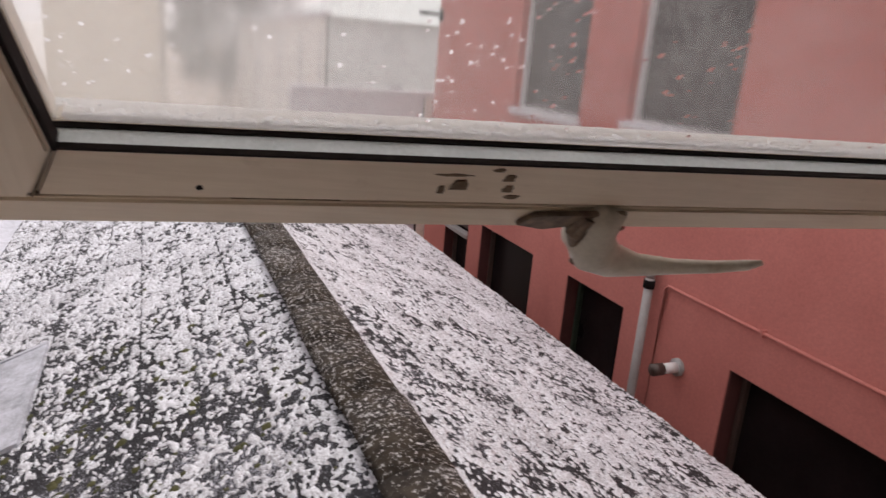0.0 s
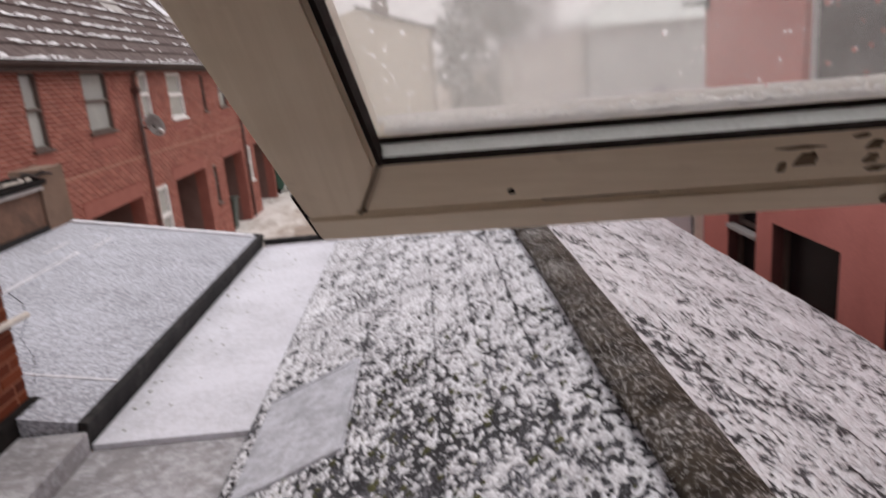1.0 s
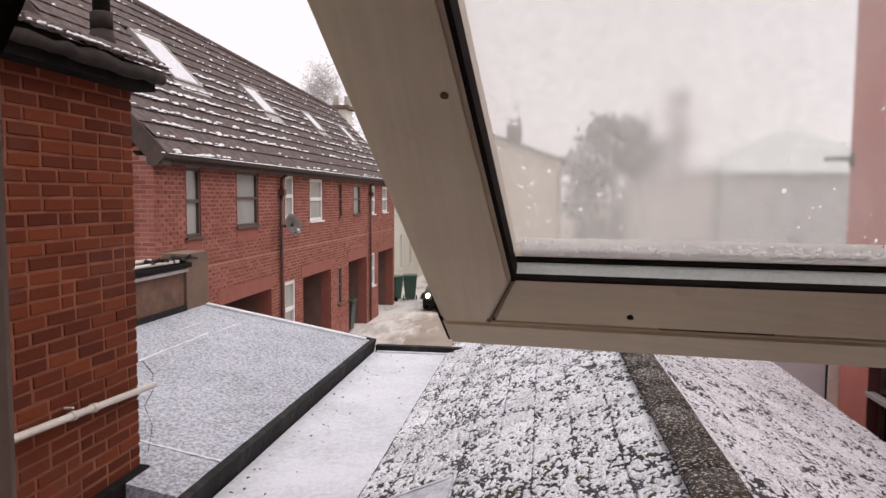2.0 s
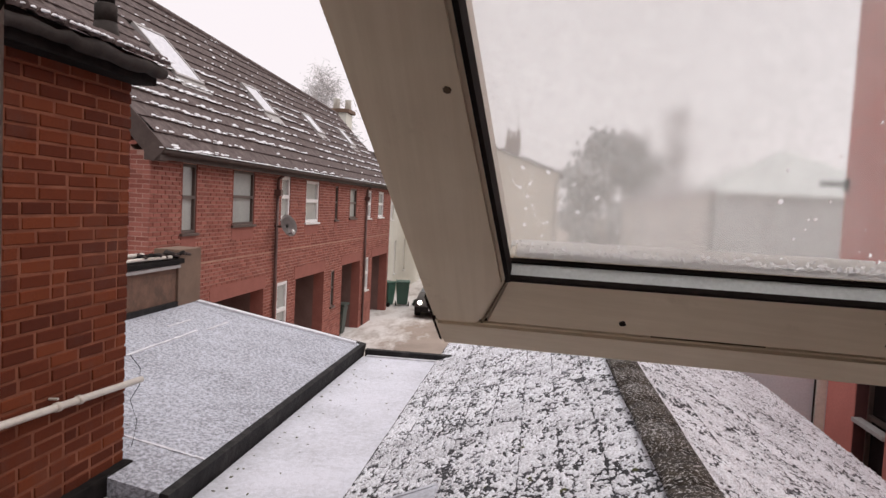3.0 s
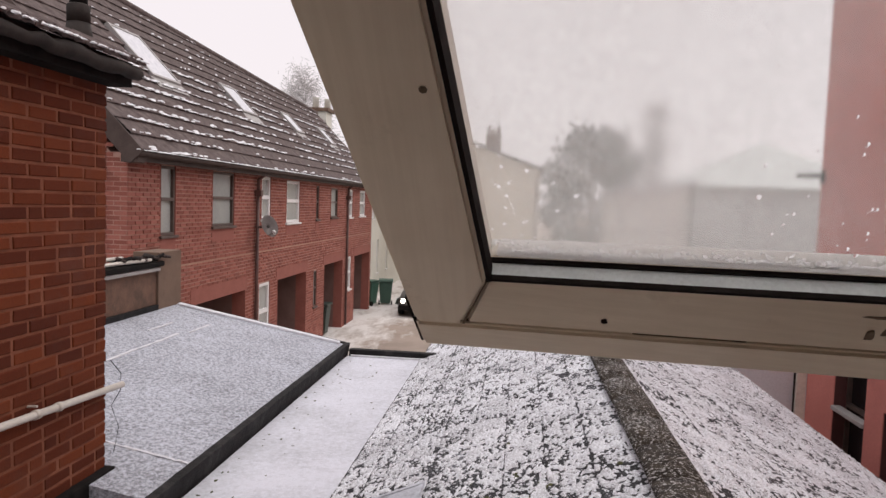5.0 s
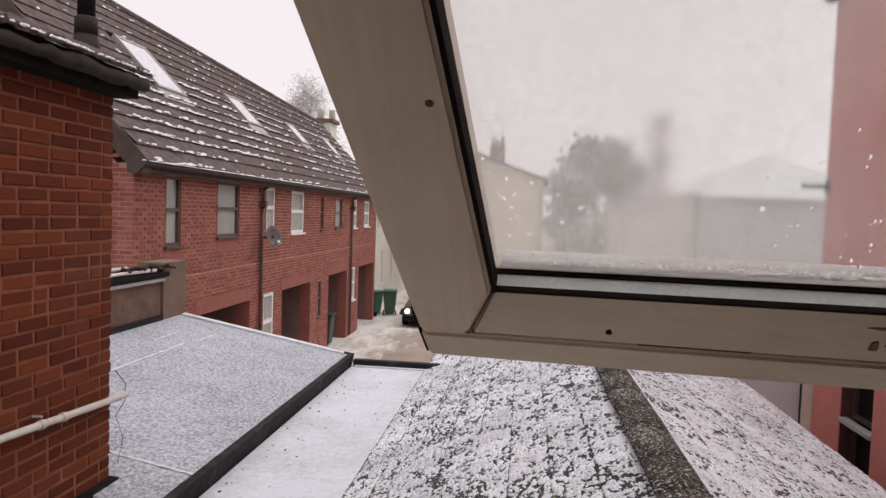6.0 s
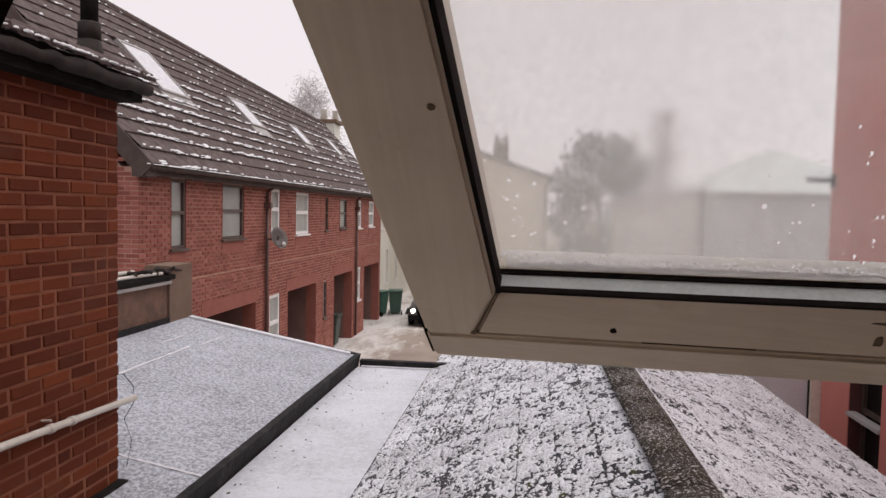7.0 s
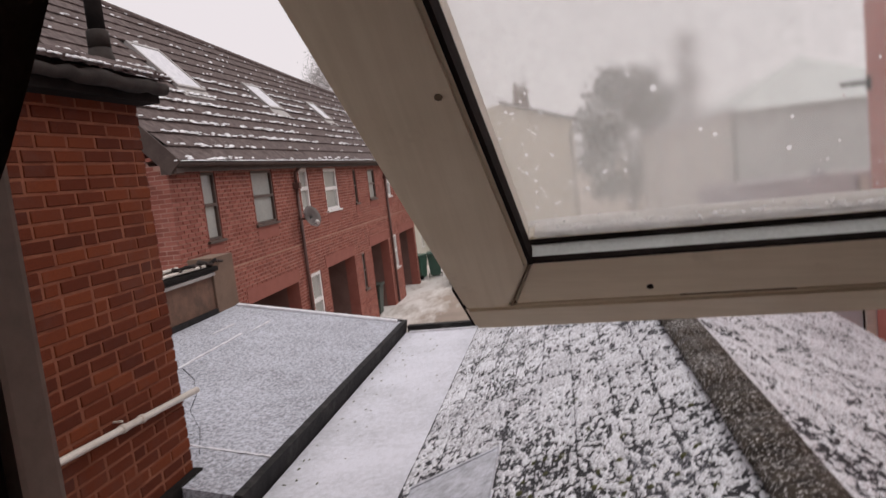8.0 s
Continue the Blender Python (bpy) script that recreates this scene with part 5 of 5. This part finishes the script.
tree(3.9, 40.0, 9.2, 3.3, 3, True, "evergreen tree in pale grey standing in for snowy haze")
tree(7.6, 42.0, 11.4, 1.6, 5, False, "tall narrow tree paled for haze behind the sheds")
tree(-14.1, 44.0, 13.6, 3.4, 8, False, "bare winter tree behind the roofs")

# ---- the window the camera looks out of: own wall, room, frame, sash ----
YAW, LEAN = 6.5, 7.9
KP = Vector((-0.0815, 0.629, 4.2693))       # outer bottom corner of the open sash
ca, sa = math.cos(radians(YAW)), math.sin(radians(YAW))
ct, st = math.cos(radians(39.2)), math.sin(radians(39.2))
uu, vv = Vector((ca, -sa, 0)), Vector((-math.sin(radians(LEAN)) * ct, -math.cos(radians(LEAN)) * ct, st))
ww = uu.cross(vv).normalized()
SM = Matrix.Translation(KP) @ Matrix((uu, vv, ww)).transposed().to_4x4()
SW, SL = 1.15, 0.62
hinge = KP + vv * SL
WM = Matrix.Translation((hinge.x, hinge.y, 0)) @ pose(0, 0, 0, 0, 0, -YAW)   # x along the wall, y outwards
wall = thing("wall_window", "plain outer wall round the open window", "wall", kind="structure")
OX0, OX1, OZ0, OZ1 = -0.07, SW + 0.07, 3.98, 4.74
wall_shell("wall", -2.2, 3.2, 0.0, 6.4, [(OX0, OX1, OZ0, OZ1)], -0.16, 0.0, lambda a, b, c: tuple(WM @ Vector((a, c, b))), "plaster", wall)
room = thing("room", "dim plain attic room behind the window", "room", kind="structure")
for nm, b in (("floor", (-2.2, 3.2, -3.4, -0.165, 2.7, 2.8)), ("ceiling", (-2.2, 3.2, -3.4, -0.165, 5.3, 5.4)), ("wall", (-2.3, -2.2, -3.4, -0.165, 2.7, 5.4)),
              ("wall", (3.2, 3.3, -3.4, -0.165, 2.7, 5.4)), ("wall", (-2.3, 3.3, -3.5, -3.4, 2.7, 5.4))):
    part(nm, box(*b, 0.0, WM), "plaster", room)

fr = thing("window_frame", "grey-brown painted wooden window frame", "window frame", kind="structure")
jx = 0.0158
for side, x0, x1 in ((0, OX0 + 0.002, jx), (1, SW + 0.006, OX1 - 0.002)):
    part("jamb", box(x0, x1, -0.124, -0.022, OZ0 + 0.05, OZ1 - 0.05, 0.002, WM), "jamb", fr)
    part("groove", box(x0, x1 - 0.004 if side == 0 else x1, -0.0215, -0.016, OZ0 + 0.05, OZ1 - 0.05, 0.0, WM), "gasket", fr, "dark groove")
    part("bead", box(x0, x1, -0.0155, -0.002, OZ0 + 0.05, OZ1 - 0.05, 0.002, WM), "jamb", fr, "rounded bead")
part("head", box(OX0 + 0.002, OX1 - 0.002, -0.12, 0.0, OZ1 - 0.048, OZ1 - 0.002, 0.003, WM), "jamb", fr)
part("sill", box(OX0 + 0.002, OX1 - 0.002, -0.12, 0.03, OZ0 + 0.002, OZ0 + 0.048, 0.004, WM), "jamb", fr)

sash = thing("casement_window", "open cream-painted top-hung casement with misted glass", "window")
part("bottom_rail", prism([(0.0, 0.0), (SW, 0.0), (SW, 0.0405), (0.0, 0.0405)], (-0.045, 0.0), SM, 0.003), "sash_rail", sash, "flat outer flange of the rail")
bead = prism([(0.0445, 0.0420), (SW - 0.0445, 0.0420), (SW - 0.0725, 0.1075), (0.0725, 0.1075)], (-0.045, -0.002), None, 0.003)
for v in bead.verts:
    if v.co.z > -0.02:
        v.co.z -= (v.co.y - 0.042) * 0.12
bead.transform(SM)
part("rail_bead", bead, "sash_rail", sash, "sloping inner face of the rail")
u = 0.034
while u < SW - 0.05:
    w = rng.uniform(0.02, 0.12)
    d = rng.uniform(0.0032, 0.0065)
    part("paint_crack", box(u, min(u + w, SW - 0.036), 0.0408, 0.0418 - rng.uniform(0, 0.0005), -0.012, -d, 0.0, SM), "rust", sash, "dark paint crack along the rail")
    u += w + (rng.uniform(0.004, 0.05) if rng.random() < 0.6 else 0.001)
for s in (0, 1):
    a = [(0.0424, 0.0412), (0.0444, 0.0412), (0.0722, 0.1090), (0.0714, 0.1090)]
    part("mitre_crack", prism([(SW - x if s else x, y) for x, y in a], (-0.012, -0.0018), SM), "rust", sash, "dark open mitre joint")
part("edge_seal", box(-0.0022, -0.0003, 0.002, 0.075, -0.022, -0.003, 0.0, SM), "gasket", sash, "black rubber edge seal")
part("stile", prism([(0.0, 0.0415), (0.0425, 0.0415), (0.0715, 0.109), (0.0715, SL), (0.0, SL)], (-0.045, -0.0005), SM, 0.003), "sash", sash)
part("stile", prism([(SW, 0.0415), (SW - 0.0425, 0.0415), (SW - 0.0715, 0.109), (SW - 0.0715, SL), (SW, SL)], (-0.045, -0.0005), SM, 0.003), "sash", sash)
part("top_rail", prism([(0.0725, SL - 0.07), (SW - 0.0725, SL - 0.07), (SW - 0.0725, SL), (0.0725, SL)], (-0.045, -0.002), SM, 0.003), "sash", sash)
part("gasket", box(0.0725, SW - 0.0725, 0.1078, 0.1112, -0.0085, -0.004, 0.0, SM), "gasket", sash, "black rubber seal")
part("gasket", box(0.0718, 0.0752, 0.1080, SL - 0.07, -0.0165, -0.003, 0.0, SM), "gasket", sash, "black rubber seal")
part("glazing_ledge", box(0.0722, SW - 0.0722, 0.1077, 0.1105, -0.0200, -0.0088, 0.0, SM), "spacer", sash, "dull aluminium ledge at the foot of the glass")
part("seal", box(0.0722, SW - 0.0722, 0.1077, 0.1120, -0.0246, -0.0203, 0.0, SM), "gasket", sash, "dark sealing strip")
part("outer_rail", box(0.0, SW, 0.0, 0.1010, -0.052, -0.0455, 0.002, SM), "spacer", sash, "dull aluminium outer cover")
pane = part("pane", box(0.0720, SW - 0.0720, 0.1125, SL - 0.0705, -0.0280, -0.0250, 0.0, SM), "misted", sash, "misted wet glass")
pane.visible_shadow = False
part("screw_hole", tube([SM @ Vector((0.1626, 0.058, -0.0065)), SM @ Vector((0.1632, 0.0585, -0.0036))], 0.0034, 7), "gasket", sash, "dark screw hole")
part("screw_hole", tube([SM @ Vector((0.060, 0.307, -0.0035)), SM @ Vector((0.060, 0.307, 0.0002))], 0.0026, 7), "rust", sash, "small brown nail hole")
# ghost marks of a lost keeper plate
for cu0, cv0, ru, rv in ((0.364, 0.085, 0.015, 0.0022), (0.371, 0.068, 0.0085, 0.013), (0.356, 0.062, 0.0035, 0.010), (0.401, 0.0935, 0.0055, 0.0035), (0.413, 0.082, 0.0060, 0.0085), (0.416, 0.066, 0.0055, 0.0075), (0.424, 0.055, 0.0075, 0.0045)):
    ring = [(cu0 + ru * rng.uniform(0.65, 1.2) * math.cos(k * 0.5236), cv0 + rv * rng.uniform(0.65, 1.2) * math.sin(k * 0.5236)) for k in range(12)]
    top = -0.0019 - (cv0 - 0.042) * 0.12 + 0.0004
    part("rust_mark", prism(ring, (top - 0.003, top), SM), "rust", sash, "rusty ghost mark of a lost plate")

# snow drift along the foot of the glass, outside
drift = bmesh.new()
nu, row = 620, []
for k in range(nu + 1):
    u = 0.078 + (SW - 0.156) * k / nu
    h = 0.019 + 0.010 * noise.noise((u * 26, 0, 0)) + 0.012 * noise.noise((u * 95, 3, 0)) + 0.009 * noise.noise((u * 260, 7, 0))
    row.append([drift.verts.new(SM @ Vector(p)) for p in ((u, 0.1085, -0.0284), (u, 0.1085, -0.0455), (u, 0.1092 + max(0.0005, h * 0.06), -0.0453), (u, 0.111 + max(0.001, h * 0.20), -0.0350), (u, 0.112 + max(0.001, h * 0.24), -0.0284))])
for p, q in zip(row, row[1:]):
    for k in range(5):
        drift.faces.new((p[k], p[(k + 1) % 5], q[(k + 1) % 5], q[k]))
bmesh.ops.recalc_face_normals(drift, faces=drift.faces[:])
solid("glass_snow", drift, "lit_snow", "line of snow lying along the foot of the pane", "snow", "stuff", smooth=True)

# loose snow grains frozen to the foot of the glass
vs, fs = [], []
for k in range(2600):
    u, v, r0 = rng.uniform(0.078, SW - 0.078), 0.113 + abs(rng.gauss(0, 0.0068)), rng.uniform(0.0005, 0.0017)
    base = len(vs)
    for a in range(5):
        vs.append(SM @ Vector((u + r0 * math.cos(a * 1.2566) * rng.uniform(0.7, 1.3), v + r0 * math.sin(a * 1.2566) * rng.uniform(0.7, 1.3), -0.0283)))
    vs.append(SM @ Vector((u, v, -0.0283 - r0 * 0.5)))
    fs += [(base + a, base + (a + 1) % 5, base + 5) for a in range(5)] + [tuple(base + a for a in range(4, -1, -1))]
tagged(quads("snow_grains", vs, fs, "lit_snow", None), "loose snow grains frozen to the foot of the pane", "snow", kind="stuff")

# droplets on the pane
vs, fs = [], []
for k in range(760):
    u, v, r0 = rng.uniform(0.08, SW - 0.08), rng.uniform(0.13, SL - 0.08), rng.uniform(0.0007, 0.0013) + 0.0009 * rng.random() ** 3
    if k > 520:
        u, r0 = (rng.uniform(0.32, 0.43) if k % 2 else rng.uniform(0.4, 0.8)), r0 * rng.uniform(0.9, 1.5)
    elif k % 4 == 0:
        u, r0 = 0.078 + abs(rng.gauss(0, 0.022)), r0 * 0.75
    base = len(vs)
    for a in range(7):
        vs.append(SM @ Vector((u + r0 * math.cos(a * 0.8976), v + r0 * 1.5 * math.sin(a * 0.8976), -0.0249)))
    vs.append(SM @ Vector((u, v - r0 * 0.3, -0.0249 + r0 * 0.75)))
    fs += [(base + a, base + (a + 1) % 7, base + 7) for a in range(7)]
tagged(quads("water_drops", vs, fs, "drop", None, True), "small melt drops scattered on the glass", "water drops", kind="stuff")

# handle under the bottom rail
hd = new("handle")
hd.parent = sash
hd["label"] = "yellowed white enamel handle on a worn metal plate"
part("plate", prism([(0.440, 0.016), (0.452, 0.036), (0.500, 0.040), (0.545, 0.041), (0.545, 0.030), (0.515, 0.020), (0.47, 0.006)], (0.0006, 0.006), SM, 0.001), "worn_metal", hd, "worn brown zinc plate")


def handle_point(u, v, w):
    return SM @ Vector((u + 0.001, v + 0.005, w))


grip = [handle_point(*p) for p in ((0.532, 0.034, -0.006), (0.526, 0.012, 0.000), (0.525, -0.010, 0.006), (0.537, -0.028, 0.014), (0.560, -0.039, 0.021), (0.590, -0.041, 0.026), (0.635, -0.040, 0.029), (0.685, -0.037, 0.031), (0.722, -0.030, 0.032), (0.736, -0.023, 0.032))]
part("lever", tube(grip, [0.018, 0.0235, 0.0275, 0.0255, 0.0190, 0.0125, 0.0086, 0.0070, 0.0060, 0.003], 16), "handle", hd, "", True)
part("rust_patch", tube([handle_point(0.508, 0.026, 0.002), handle_point(0.502, 0.006, 0.010), handle_point(0.506, -0.010, 0.016)], [0.010, 0.0105, 0.005], 9), "worn_metal", hd, "bare worn metal where paint has gone")

for pu, pv, pw, pr in ((0.520, -0.038, 0.022, 0.006), (0.533, -0.048, 0.024, 0.0045), (0.545, 0.018, 0.010, 0.004)):
    part("rust_patch", tube([handle_point(pu - pr, pv, pw), handle_point(pu, pv - 0.001, pw + 0.001), handle_point(pu + pr, pv - 0.002, pw)], [0.002, pr * 0.7, 0.002], 7), "worn_metal", hd, "bare worn metal where paint has gone", True)

# curtain drawn back beside the window
cu = bmesh.new()
rows = []
for k in range(25):
    z = 4.405 + 0.34 * k / 24
    edge = -0.1150 + 0.63 * (z - 4.405) + 0.002 * math.sin(k * 0.9)
    rows.append([])
    for a in range(13):
        q = a / 12
        rows[-1].append(cu.verts.new((edge - 0.16 * (1 - q), 0.112 - 0.05 * (1 - q) + 0.005 * math.sin(q * 23 + k * 0.12), z)))
for p, q in zip(rows, rows[1:]):
    for k in range(12):
        cu.faces.new((p[k], p[k + 1], q[k + 1], q[k]))
bmesh.ops.solidify(cu, geom=cu.faces[:], thickness=0.004)
solid("curtain", cu, "curtain", "dark brown curtain drawn back beside the window", "curtain", smooth=True)
